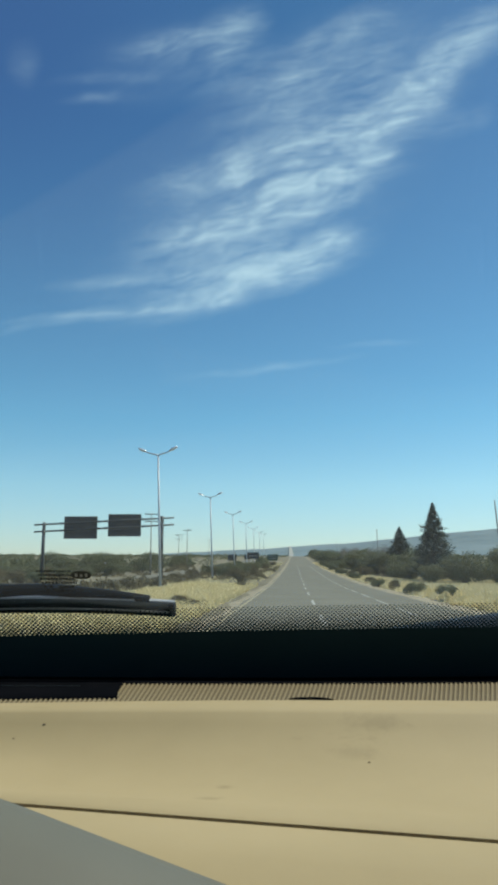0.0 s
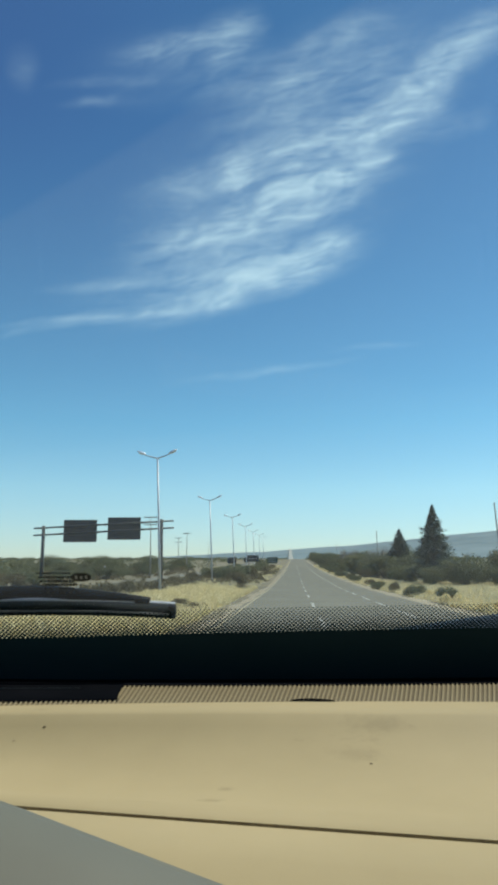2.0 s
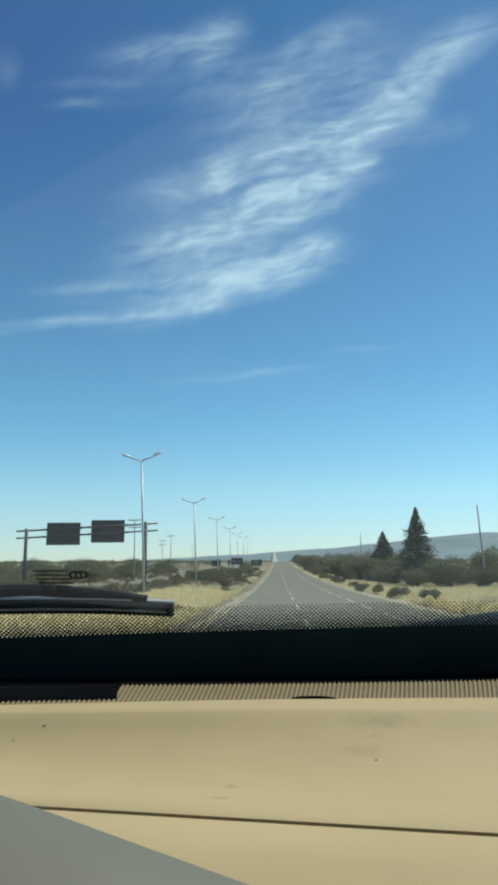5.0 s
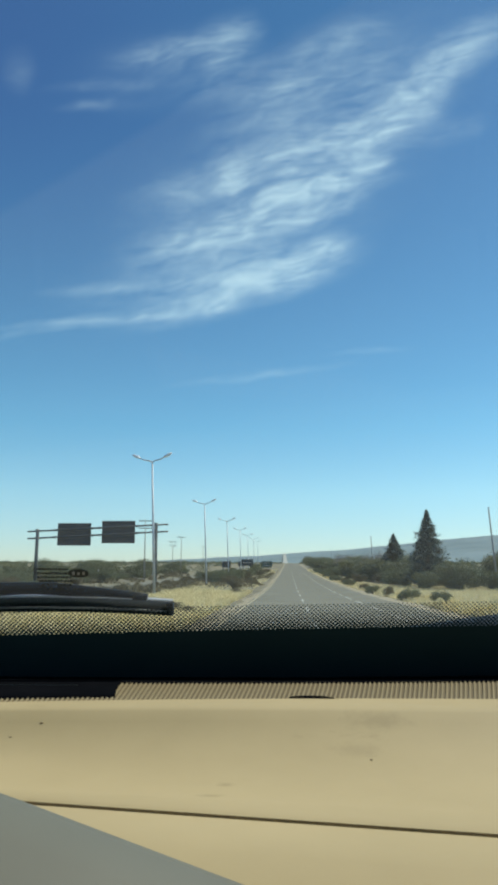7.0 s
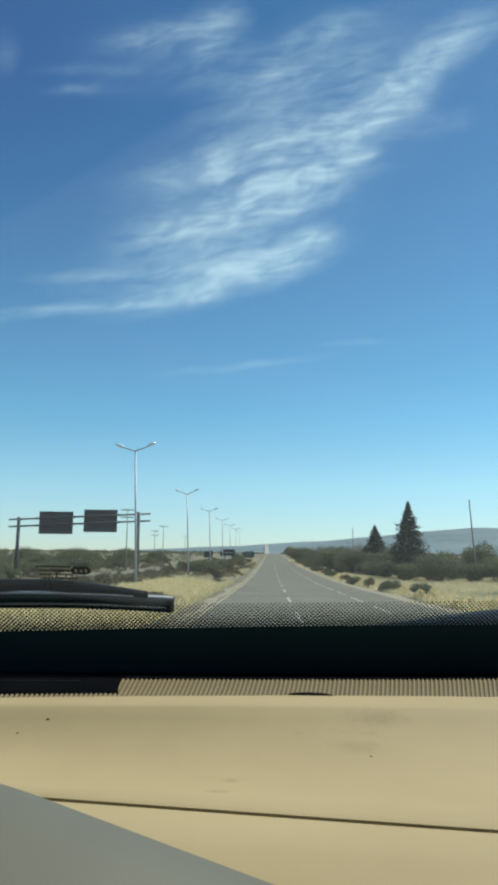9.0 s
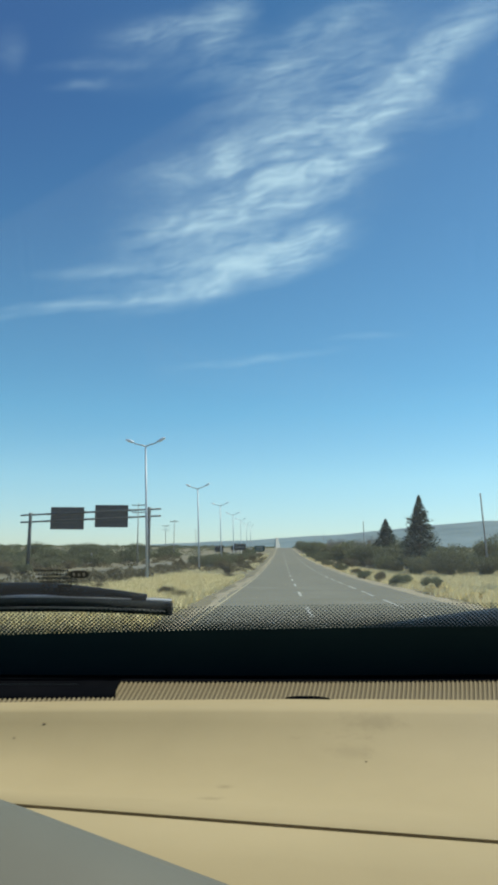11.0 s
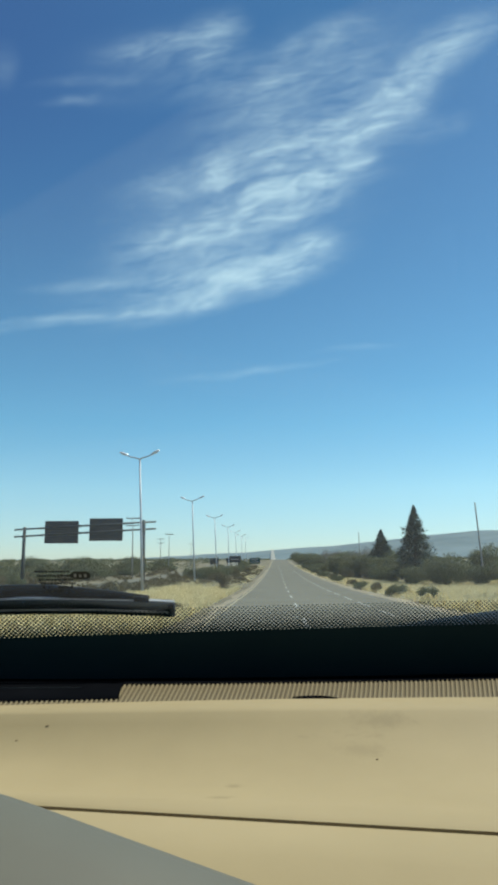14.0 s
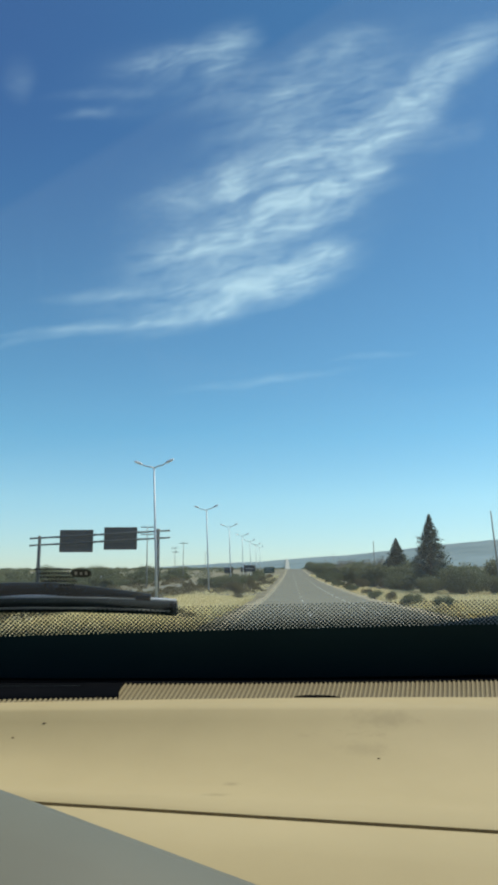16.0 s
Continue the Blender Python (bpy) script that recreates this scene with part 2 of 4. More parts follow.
SAND = material("pale_sand_shoulder", (0.25, 0.222, 0.145), (0.36, 0.318, 0.212), 0.95, 0.5, 9.0, 0.4, reach=0.03, spots=((0.20, 0.175, 0.11), 0.9, 0.40))
EARTH = material("dry_earth_and_grass", (0.130, 0.120, 0.070), (0.235, 0.205, 0.120), 0.95, 0.11, 2.2, 0.4, reach=0.06, spots=((0.100, 0.100, 0.058), 0.22, 0.42))
STRAW = leaf_material("dry_yellow_grass", (0.74, 0.635, 0.32), (0.92, 0.81, 0.48))
CONCRETE = material("white_painted_concrete", (0.74, 0.73, 0.55), (0.86, 0.85, 0.66), 0.8, 0.5, 8.0, 0.2, reach=0.01, spots=((0.50, 0.47, 0.37), 0.7, 0.36))
PANEL = material("white_concrete_panel", (0.76, 0.75, 0.57), (0.87, 0.86, 0.67), 0.8, 0.9, 10.0, 0.2, reach=0.01, per_piece=0.1)
BLOCK = material("dark_olive_block", (0.052, 0.056, 0.022), (0.085, 0.090, 0.038), 0.85, 2.0, 16.0, 0.25, reach=0.01)
RAIL = material("pale_yellow_rail", (0.50, 0.46, 0.27), (0.62, 0.57, 0.36), 0.6, 2.0, 30.0, 0.1, reach=0.005)
SHADOW_LINE = material("shadow_line_colour", (0.085, 0.085, 0.05), (0.13, 0.125, 0.08), 0.9, 3.0, 30.0, 0.1)
JOINT = material("dark_joint", (0.20, 0.19, 0.13), (0.28, 0.26, 0.18), 0.9, 3.0, 30.0, 0.1)
STEEL = material("galvanised_steel", (0.46, 0.50, 0.53), (0.58, 0.62, 0.65), 0.5, 3.0, 40.0, 0.05, metal=0.25, reach=0.002)
LAMP = material("pale_lamp_housing", (0.72, 0.78, 0.84), (0.80, 0.85, 0.90), 0.3, 6.0, 40.0, 0.0, metal=0.2)
TRUCK_WHITE = material("white_truck_paint", (0.80, 0.81, 0.80), (0.88, 0.88, 0.87), 0.5, 1.0, 20.0, 0.0)
DULL = material("dark_grey_steel", (0.060, 0.076, 0.078), (0.10, 0.116, 0.118), 0.55, 2.0, 30.0, 0.05, metal=0.4, reach=0.002)
SIGN_BACK = material("dark_sign_back", (0.030, 0.036, 0.036), (0.056, 0.063, 0.062), 0.6, 1.2, 20.0, 0.05, reach=0.003)
GREEN = material("green_sign_sheet", (0.014, 0.055, 0.045), (0.024, 0.075, 0.058), 0.5, 1.2, 20.0, 0.0)
WHITE = material("worn_white_paint", (0.30, 0.30, 0.28), (0.55, 0.55, 0.52), 0.7, 1.4, 20.0, 0.1, reach=0.003, spots=((0.22, 0.22, 0.2), 2.0, 0.45))
LINE = material("faded_line_paint", (0.30, 0.315, 0.265), (0.42, 0.43, 0.38), 0.8, 1.4, 20.0, 0.1, reach=0.003, spots=((0.24, 0.25, 0.2), 2.0, 0.45))
YELLOW = material("worn_yellow_paint", (0.26, 0.235, 0.14), (0.35, 0.31, 0.19), 0.7, 1.4, 20.0, 0.1, reach=0.003, spots=((0.2, 0.18, 0.1), 2.0, 0.45))
WOOD = material("weathered_wood", (0.25, 0.25, 0.225), (0.36, 0.355, 0.32), 0.85, 4.0, 40.0, 0.3, reach=0.006)
BARK = material("dry_bark", (0.09, 0.07, 0.05), (0.17, 0.135, 0.10), 0.9, 5.0, 40.0, 0.4, reach=0.01)
SCRUB = leaf_material("scrub_leaves", (0.130, 0.148, 0.074), (0.206, 0.216, 0.112))
DRY = leaf_material("dry_scrub_leaves", (0.13, 0.115, 0.060), (0.24, 0.205, 0.11))
TWIG = leaf_material("bare_grey_twigs", (0.110, 0.100, 0.078), (0.185, 0.170, 0.135))
CACTUS = material("prickly_pear_skin", (0.115, 0.150, 0.085), (0.165, 0.205, 0.115), 0.6, 6.0, 50.0, 0.2, reach=0.004)
NEEDLE = leaf_material("conifer_needles", (0.060, 0.094, 0.078), (0.115, 0.155, 0.122))
# the blue-grey of this hill holds the haze of distance
HILL = material("hazed_wooded_hill", (0.112, 0.172, 0.188), (0.190, 0.262, 0.274), 1.0, 0.006, 0.035, 0.0)
PALE = material("pale_far_field", (0.34, 0.31, 0.24), (0.42, 0.38, 0.29), 1.0, 0.01, 0.1, 0.0)


# ---------------------------------------------------------------- building helpers
def thing(name, at=(0, 0, 0), label="", category="", group="", turn=0.0):
    e = new(name)
    e.matrix_basis = pose(*at, 0, 0, turn)
    return tagged(e, label, category, group)


def part(name, bm, mat, parent=None, label="", smooth=False, at=None):
    me = bpy.data.meshes.new(name)
    bm.to_mesh(me)
    bm.free()
    me.materials.append(mat)
    if smooth:
        me.shade_smooth()
    ob = new(name, me)
    ob.parent = parent
    if at is not None:
        ob.matrix_basis = at
    return tagged(ob, label)


def share(name, me, parent, at):
    ob = new(name, me)
    ob.parent = parent
    ob.matrix_basis = at
    return ob


def box(bm, lo, hi, bevel=0.0):
    c, d = [(a + b) / 2 for a, b in zip(lo, hi)], [b - a for a, b in zip(lo, hi)]
    made = bmesh.ops.create_cube(bm, size=1, matrix=Matrix.Translation(c) @ Matrix.Diagonal((*d, 1)))
    if bevel:
        edges = {e for v in made["verts"] for e in v.link_edges}
        bmesh.ops.bevel(bm, geom=list(edges), offset=bevel, segments=2, affect="EDGES", profile=0.5)
    return bm


def B(lo, hi, bevel=0.0):
    return box(bmesh.new(), lo, hi, bevel)


def tube(bm, points, radii, sides=10, cap=True):
    """A tapered round bar along points."""
    pts = [Vector(p) for p in points]
    rings = []
    for i, p in enumerate(pts):
        d = (pts[min(i + 1, len(pts) - 1)] - pts[max(i - 1, 0)]).normalized()
        side = d.cross(Vector((0, 0, 1)) if abs(d.z) < 0.9 else Vector((1, 0, 0))).normalized()
        up = side.cross(d)
        r = radii[i] if isinstance(radii, (list, tuple)) else radii
        rings.append([bm.verts.new(p + (side * math.cos(a) + up * math.sin(a)) * r) for a in [2 * math.pi * k / sides for k in range(sides)]])
    for a, b in zip(rings, rings[1:]):
        for k in range(sides):
            bm.faces.new((a[k], a[(k + 1) % sides], b[(k + 1) % sides], b[k]))
    if cap:
        bm.faces.new(rings[0][::-1]), bm.faces.new(rings[-1])
    return bm


def T(points, radii, sides=10):
    return tube(bmesh.new(), points, radii, sides)


def sheet(rows, thick=0.0):
    """A skin over rows of points; with thickness it is closed below."""
    bm = bmesh.new()
    grid = [[bm.verts.new(p) for p in row] for row in rows]
    for a, b in zip(grid, grid[1:]):
        for i in range(len(a) - 1):
            bm.faces.new((a[i], a[i + 1], b[i + 1], b[i]))
    if thick:
        bmesh.ops.recalc_face_normals(bm, faces=bm.faces)
        bmesh.ops.solidify(bm, geom=bm.faces[:], thickness=thick)
    bmesh.ops.recalc_face_normals(bm, faces=bm.faces)
    return bm


# ---------------------------------------------------------------- the ground
PASSED = -335.0  # how far back the stretch with the ramp lies


def land(y):
    """Height of the land along the road: level, then rising slowly ahead."""
    d = y - CAR_Y
    if d < 55:
        return 0.0
    if d < 400:
        return 0.6 * ((d - 55) / 57) ** 1.4
    return min(17.5, 7.47 + (d - 400) * 0.0165)


def eased(y, a, b, y0=PASSED + 190, y1=PASSED + 270):
    u = min(1.0, max(0.0, (y - y0) / (y1 - y0)))
    return a + (b - a) * u * u * (3 - 2 * u)


def drift(y):
    return 0.0042 * max(0.0, y - CAR_Y)


def strip(name, left, right, ys, z, mat, label, waver=0.0, kind="structure"):
    rows = []
    for y in ys:
        x0, x1 = left(y), right(y)
        w0, w1 = (waver * noise.noise((y * 0.31, q, z * 50)) for q in (0.0, 7.0))
        rows.append([(x0 + w0, y, land(y) + z), ((x0 + x1) / 2, y, land(y) + z + 0.02), (x1 + w1, y, land(y) + z)])
    ob = part(name, sheet(rows), mat)
    return tagged(ob, label, name.split("_")[0], kind=kind)


LAND_YS = [-1500, -700, -420] + list(range(-400, 0, 20)) + list(range(0, 460, 8)) + list(range(460, 1100, 40)) + [1200, 1600, 2200, 3000, 5000]
ground = part("ground", sheet([[(x, y, land(y)) for x in (-5000, -600, -60, 60, 600, 5000)] for y in LAND_YS]), EARTH)
tagged(ground, "dry yellow-brown open ground with sparse grass", "ground", kind="structure")
NEAR_YS = [-455 + 1.5 * i for i in range(640)]
LONG_YS = NEAR_YS + [510 + 10 * i for i in range(70)]


def road_left(y):
    return eased(y, -3.75, -2.30) + drift(y)


def road_right(y):
    return eased(y, 3.55, 5.95) + drift(y)


road = strip("road", road_left, road_right, LONG_YS, 0.02, ASPHALT, "worn grey asphalt road running straight ahead", 0.14)
strip("road", lambda y: eased(y, -24.0, -20.6) + drift(y), lambda y: eased(y, -17.0, -15.0) + drift(y), LONG_YS[240:], 0.016, ASPHALT, "grey asphalt carriageway beyond the median", 0.2)
shoulder = strip("shoulder_sand", lambda y: eased(y, -7.3, -2.65) + drift(y), lambda y: eased(y, -3.4, -2.1) + drift(y), NEAR_YS, 0.010, SAND, "pale sandy road shoulder with ragged edge", 0.5)
strip("shoulder_gravel", lambda y: road_right(y) - 0.3, lambda y: road_right(y) + 0.75, NEAR_YS, 0.010, SAND, "pale gravel road shoulder with ragged edge", 0.45)
kerb = strip("kerb_strip", lambda y: -14.95 + drift(y), lambda y: -14.60 + drift(y), [-60 + 6 * i for i in range(60)], 0.06, CONCRETE, "pale concrete kerb along the far carriageway", 0.1)
median = part("pavement_median", sheet([[(-9.4 - 0.02 * (y - 86) + 0.3 * noise.noise((y * 0.2, 0, 0)), y + PASSED, 0.006), (-9.6, y + PASSED, 0.10), (-13.0, y + PASSED, 0.11), (-16.5, y + PASSED, 0.012)] for y in range(86, 152, 3)]), CONCRETE)
tagged(median, "pale low concrete median strip beyond the ramp", "median", kind="structure")


def dashes(x_at, y0, count, gap, length):
    bm = bmesh.new()
    for k in range(count):
        y = y0 + k * gap
        for a, b in ((y, y + length / 2), (y + length / 2, y + length)):
            zz = [land(a) + 0.046, land(b) + 0.046]
            bm.faces.new([bm.verts.new(p) for p in ((x_at(a) - 0.06, a, zz[0]), (x_at(a) + 0.06, a, zz[0]), (x_at(b) + 0.06, b, zz[1]), (x_at(b) - 0.06, b, zz[1]))])
    return bm


tagged(part("lane_marking", dashes(lambda y: eased(y, 0.34, 0.80) + drift(y), -430, 66, 11.0, 4.2), LINE), "worn white dashed centre line on asphalt", "road marking", kind="structure")
tagged(part("lane_marking", dashes(lambda y: 3.85 + drift(y), -60, 46, 7.4, 4.6), LINE), "worn white broken line beside the paved shoulder", "road marking", kind="structure")
strip("edge_line", lambda y: road_left(y) + 0.16, lambda y: road_left(y) + 0.27, NEAR_YS[160:], 0.030, YELLOW, "faded yellow edge line on asphalt")


# the far ridge: wooded hills and a pale field at their foot
def ridge(name, y, depth, profile, mat, label, rough):
    rows, xs = [], [-2600 + 40 * i for i in range(131)]
    for j in range(7):
        s = j / 6
        rows.append([(x, y - depth * (1 - s), max(0.0, (profile(x) + rough * noise.fractal((x * 0.006, s * 2, 1.0), 1.0, 2.0, 4)) * s ** 1.2)) for x in xs])
    rows.append([(x, y + depth, 0.0) for x in xs])
    return tagged(part(name, sheet(rows), mat, smooth=True), label, "hill", kind="structure")


def skyline(x):
    pts = ((-2600, 10), (-1180, 26), (-800, 44), (-470, 62), (-230, 73), (-50, 84), (112, 96), (240, 103), (427, 122), (660, 147), (824, 163), (1000, 166), (1500, 130), (2600, 70))
    for (a, za), (b, zb) in zip(pts, pts[1:]):
        if x <= b:
            return za + (zb - za) * (x - a) / (b - a)
    return 60.0


ridge("backdrop_ridge", 3000, 1800, skyline, HILL, "long wooded ridge on the horizon, coloured blue-grey for haze", 4.0)
ridge("backdrop_field", 1500, 200, lambda x: min(26.0, max(0.0, (x - 100) * 0.06)), PALE, "pale far field below the ridge", 2.0)
# the road climbs the ridge far ahead
climb = [[(x, 1200 + 1800 * q, skyline(0) * q ** 1.2 + 2.0 + 3.0 * (1 - q)) for x in (-6 - 4 * q, 9 - 9 * q)] for q in [0.12 + 0.88 * i / 24 for i in range(25)]]
tagged(part("backdrop_road", sheet(climb), LINE), "pale far stretch of road climbing the ridge", "road", kind="structure")


# ---------------------------------------------------------------- the ramp wall
WALL_X, WALL_END, WALL_START = -7.2, 86.0, -75.0


def rail_z(y):
    return 2.9 - 0.0285 * y if y > 0 else 2.9 - 0.040 * y


def run(x0, x1, drop0, drop1, y0=WALL_START, y1=WALL_END, step=4.0, floor=0.0):
    """A long bar that follows the ramp, between two drops below its rail."""
    bm, rings, n = bmesh.new(), [], int((y1 - y0) / step)
    for i in range(n + 1):
        y = y0 + (y1 - y0) * i / n
        lo = floor if drop1 is None else max(floor, rail_z(y) - drop1)
        hi = max(lo + 0.02, rail_z(y) - drop0)
        rings.append([bm.verts.new(p) for p in ((x0, y, lo), (x1, y, lo), (x1, y, hi), (x0, y, hi))])
    for a, b in zip(rings, rings[1:]):
        for k in range(4):
            bm.faces.new((a[k], a[(k + 1) % 4], b[(k + 1) % 4], b[k]))
    bm.faces.new(rings[0]), bm.faces.new(rings[-1][::-1])
    bmesh.ops.recalc_face_normals(bm, faces=bm.faces)
    return bm


ramp_wall = thing("ramp_wall", (0, PASSED, 0), "white concrete retaining wall of a rising road ramp", "wall")
ramp_wall["kind"] = "structure"
part("wall_core", run(WALL_X - 0.45, WALL_X - 0.06, 1.02, None), JOINT, ramp_wall)
part("beam", run(WALL_X - 0.42, WALL_X + 0.02, 0.60, 0.98), CONCRETE, ramp_wall, "white concrete edge beam")
# the coping's shadow is put into this recessed strip's dark colour
part("drip_joint", run(WALL_X - 0.40, WALL_X - 0.04, 0.47, 0.62), SHADOW_LINE, ramp_wall, "recessed strip coloured dark as the shadow line under the coping")
part("coping", run(WALL_X - 0.46, WALL_X + 0.07, 0.33, 0.49), CONCRETE, ramp_wall)
part("deck", run(-26.0, WALL_X - 0.45, 0.62, None), SAND, ramp_wall, "sandy ramp fill")
part("rail", run(WALL_X - 0.30, WALL_X - 0.06, -0.02, 0.035), RAIL, ramp_wall, "yellow-painted top rail")
part("apron", sheet([[(WALL_X - 0.05, y, 0.34), (-6.2, y, 0.16), (-5.45, y, 0.03), (-5.4, y, 0.0)] for y in range(-75, 53, 4)]), CONCRETE, ramp_wall, "sloped concrete apron at the wall foot")
block_mesh = None
y = WALL_START + 0.6
while y < WALL_END - 6:
    if block_mesh is None:
        ob = part("block", B((-0.13, -0.27, -0.29), (0.15, 0.27, 0.05), 0.06), BLOCK, ramp_wall, "dark olive parapet block", at=pose(WALL_X - 0.18, y, rail_z(y) - 0.05))
        block_mesh = ob.data
    else:
        share("block", block_mesh, ramp_wall, pose(WALL_X - 0.18, y, rail_z(y) - 0.05))
    y += 2.1


# ---------------------------------------------------------------- street furniture
def street_lamp():
    lamp = thing("street_lamp", (0, 0, -50), "tall galvanised steel street lamp with two raised arms", "street lamp", "lamps along the median")
    part("base_plate", B((-0.22, -0.22, 0), (0.22, 0.22, 0.04), 0.01), STEEL, lamp)
    part("pole", T([(0, 0, 0.04), (0, 0, 3.0), (0, 0, 7.95)], [0.085, 0.07, 0.045], 12), STEEL, lamp, smooth=True)
    for s in (-1, 1):
        arm = part("arm", T([(0, 0, 7.9), (s * 0.25, 0, 7.99), (s * 0.55, 0, 8.06), (s * 0.76, 0, 8.17)], [0.045, 0.04, 0.035, 0.03], 8), STEEL, lamp, smooth=True)
        bm = bmesh.new()
        bmesh.ops.create_uvsphere(bm, u_segments=14, v_segments=8, radius=1, matrix=Matrix.Diagonal((0.30, 0.14, 0.085, 1)))
        part("lamp_head", bm, LAMP, arm, "pale oval lamp housing", True, Matrix.Translation((s * 0.94, 0, 8.27)) @ Matrix.Rotation(-s * 0.42, 4, "Y"))
    return lamp


lamp = street_lamp()
places = []
for k in range(-3, 6):
    y = 62.6 + 28.6 * k
    z = max(0.0, rail_z(y) - 0.62) if y < WALL_END else 0.0
    places.append((-15.5 + 0.02 * max(0, k), y + PASSED, z, (9.1 - z) / 8.3 if y > 0 else 1.0))
for k in range(-4, 7):
    y = CAR_Y + 51.9 + 35.0 * k
    places.append((-9.30 - 0.0024 * (y - CAR_Y - 52), y, land(y), 1.218))
for i, (x, y, z, size) in enumerate(places):
    m = pose(x, y, z, random.uniform(-0.5, 0.5), random.uniform(-2.4, -1.6), random.uniform(-4, 4)) @ Matrix.Scale(size, 4)
    if i:
        copy_thing(lamp, m)
    else:
        lamp.matrix_basis = m


def sign_gantry(at, left, right, top, boards, rise=0.0, closed=False):
    def up(x):
        return rise * ((x - left) / (right - left) - 0.5)

    g = thing("sign_gantry", at, "dark steel sign gantry with two boards seen from behind", "sign gantry")
    for x in (left, right):
        p = part("post", T([(x, 0, 0), (x, 0, top + up(x))], [0.20, 0.16], 12), DULL, g, smooth=True)
        part("base_plate", B((x - 0.35, -0.35, 0.0), (x + 0.35, 0.35, 0.05), 0.01), DULL, p)
    for z in (top - 0.22, top - 0.92):
        part("beam", T([(left - 1.0, 0.0, z + up(left - 1.0)), (right + 1.2, 0.0, z + up(right + 1.2))], 0.085, 8), DULL, g, smooth=True)
    n = int((right - left) / 1.6)
    for i in range(n if closed else 0):
        x = left + (right - left) * (i + 0.5) / n
        part("strut", T([(x, 0, top - 0.22 + up(x)), (x, 0, top - 0.92 + up(x))], 0.035, 6), DULL, g)
    for x in (left - 0.95, right + 1.15) if closed else ():
        part("end_strut", T([(x, 0, top - 0.14 + up(x)), (x, 0, top - 1.00 + up(x))], 0.07, 8), DULL, g)
    for x0, x1 in boards:
        lift = up((x0 + x1) / 2)
        for x in (x0 - 0.22, x1 + 0.22):
            for z in (top - 0.22, top - 0.92):
                part("collar", T([(x - 0.07, 0, z + up(x - 0.07)), (x + 0.07, 0, z + up(x + 0.07))], 0.125, 10), DULL, g)
        b = part("board", B((x0, 0.14, top - 1.83 + lift), (x1, 0.19, top + 0.40 + lift), 0.012), SIGN_BACK, g, "dark back of a sign board")
        for j in range(4):
            z = top - 1.6 + j * 0.5 + lift
            part("stiffener", B((x0 + 0.1, 0.09, z), (x1 - 0.1, 0.138, z + 0.06)), DULL, b)
    return g


sign_gantry((0.7, PASSED + 137, 0), -29.6, -13.2, 6.95, ((-26.1, -23.2), (-18.2, -15.4)), 1.0, True)
sign_gantry((0, CAR_Y + 72, 0.05), -24.9, -12.9, 6.25, ((-22.9, -19.5), (-18.4, -15.05)), 0.62)


def utility_pole(at, height, lean=0.0, arms=0, label="weathered wooden utility pole", white=0.0):
    p = thing("utility_pole", at, label, "utility pole", "poles along the road")
    part("shaft", T([(0, 0, 0), (-lean * 0.35, 0, height * 0.35), (-lean, 0, height)], [0.105, 0.09, 0.06], 10), WOOD, p, smooth=True)
    if white:
        part("painted_foot", T([(0, 0, 0.01), (-lean * white / height, 0, white)], [0.110, 0.100], 10), WHITE, p, "white-painted foot")
    for k in range(arms):
        z = height - 0.3 - 1.1 * k
        a = part("crossarm", B((-lean - 1.0, -0.06, z - 0.06), (-lean + 1.0, 0.06, z + 0.06), 0.01), WOOD, p)
        for x in (-0.9, -0.45, 0.45, 0.9):
            part("insulator", T([(-lean + x, 0, z + 0.06), (-lean + x, 0, z + 0.14), (-lean + x, 0, z + 0.22)], [0.03, 0.06, 0.03], 8), DULL, a)
    return p


leaning = utility_pole((15.2, PASSED + 117, 0), 11.9, 1.15, 0, "leaning wooden pole with a white-painted foot", 2.9)
part("junction_box", B((-0.66, -0.24, 4.9), (-0.46, -0.08, 5.3), 0.02), DULL, leaning, "small grey junction box")
utility_pole((25.0, PASSED + 36, 0), 12.0, 0.3, 2, "tall wooden utility pole with two crossarms")
utility_pole((27.0, PASSED + 42, 0), 10.0, 0.1, 1, "wooden utility pole with crossarm and transformer")
for x, d, height, lean, arms in ((20.65, 73, 8.1, 0.50, 0), (14.6, 124, 7.3, 0.2, 0), (14.9, 238, 7.2, 0.3, 0), (-21.3, 110, 9.3, 0.1, 2), (-25.0, 174, 9.0, 0.0, 1),
                                 (-31.0, 200, 8.5, 0.1, 2), (-34.0, 300, 8.5, 0.0, 1), (17.0, 330, 7.5, 0.3, 0), (12.0, PASSED + 140, 7.0, 0.1, 0)):
    y = CAR_Y + d if d > 0 else d
    utility_pole((x, y, land(y)), height, lean, arms)
portal = thing("portal_frame", (20.5, PASSED + 37, 0), "tall steel pipe portal frame on dry grass", "frame")
for x in (-1.5, 1.5):
    part("post", T([(x, 0, 0), (x * 0.97, 0, 9.0)], [0.17, 0.13], 10), DULL, portal, smooth=True)
part("crossbar", T([(-1.45, 0, 9.0), (-1.3, 0, 9.25), (1.3, 0, 9.25), (1.45, 0, 9.0)], 0.12, 10), DULL, portal, smooth=True)

brace = thing("fence_post", (13.6, PASSED + 54.5, 0), "leaning-braced wooden fence post in dry grass", "fence post")
part("post", T([(0, 0, 0), (0.02, 0, 1.35)], [0.17, 0.15], 9), WOOD, brace)
part("brace_pole", T([(1.75, 0.3, 0), (0.12, 0.03, 1.05)], [0.12, 0.11], 8), WOOD, brace)

diamond = thing("warning_sign", (-7.6, PASSED + 128, 0), "diamond road sign on a post seen from behind", "road sign")
part("post", T([(0, 0, 0), (0, 0, 1.9)], 0.035, 8), STEEL, diamond)
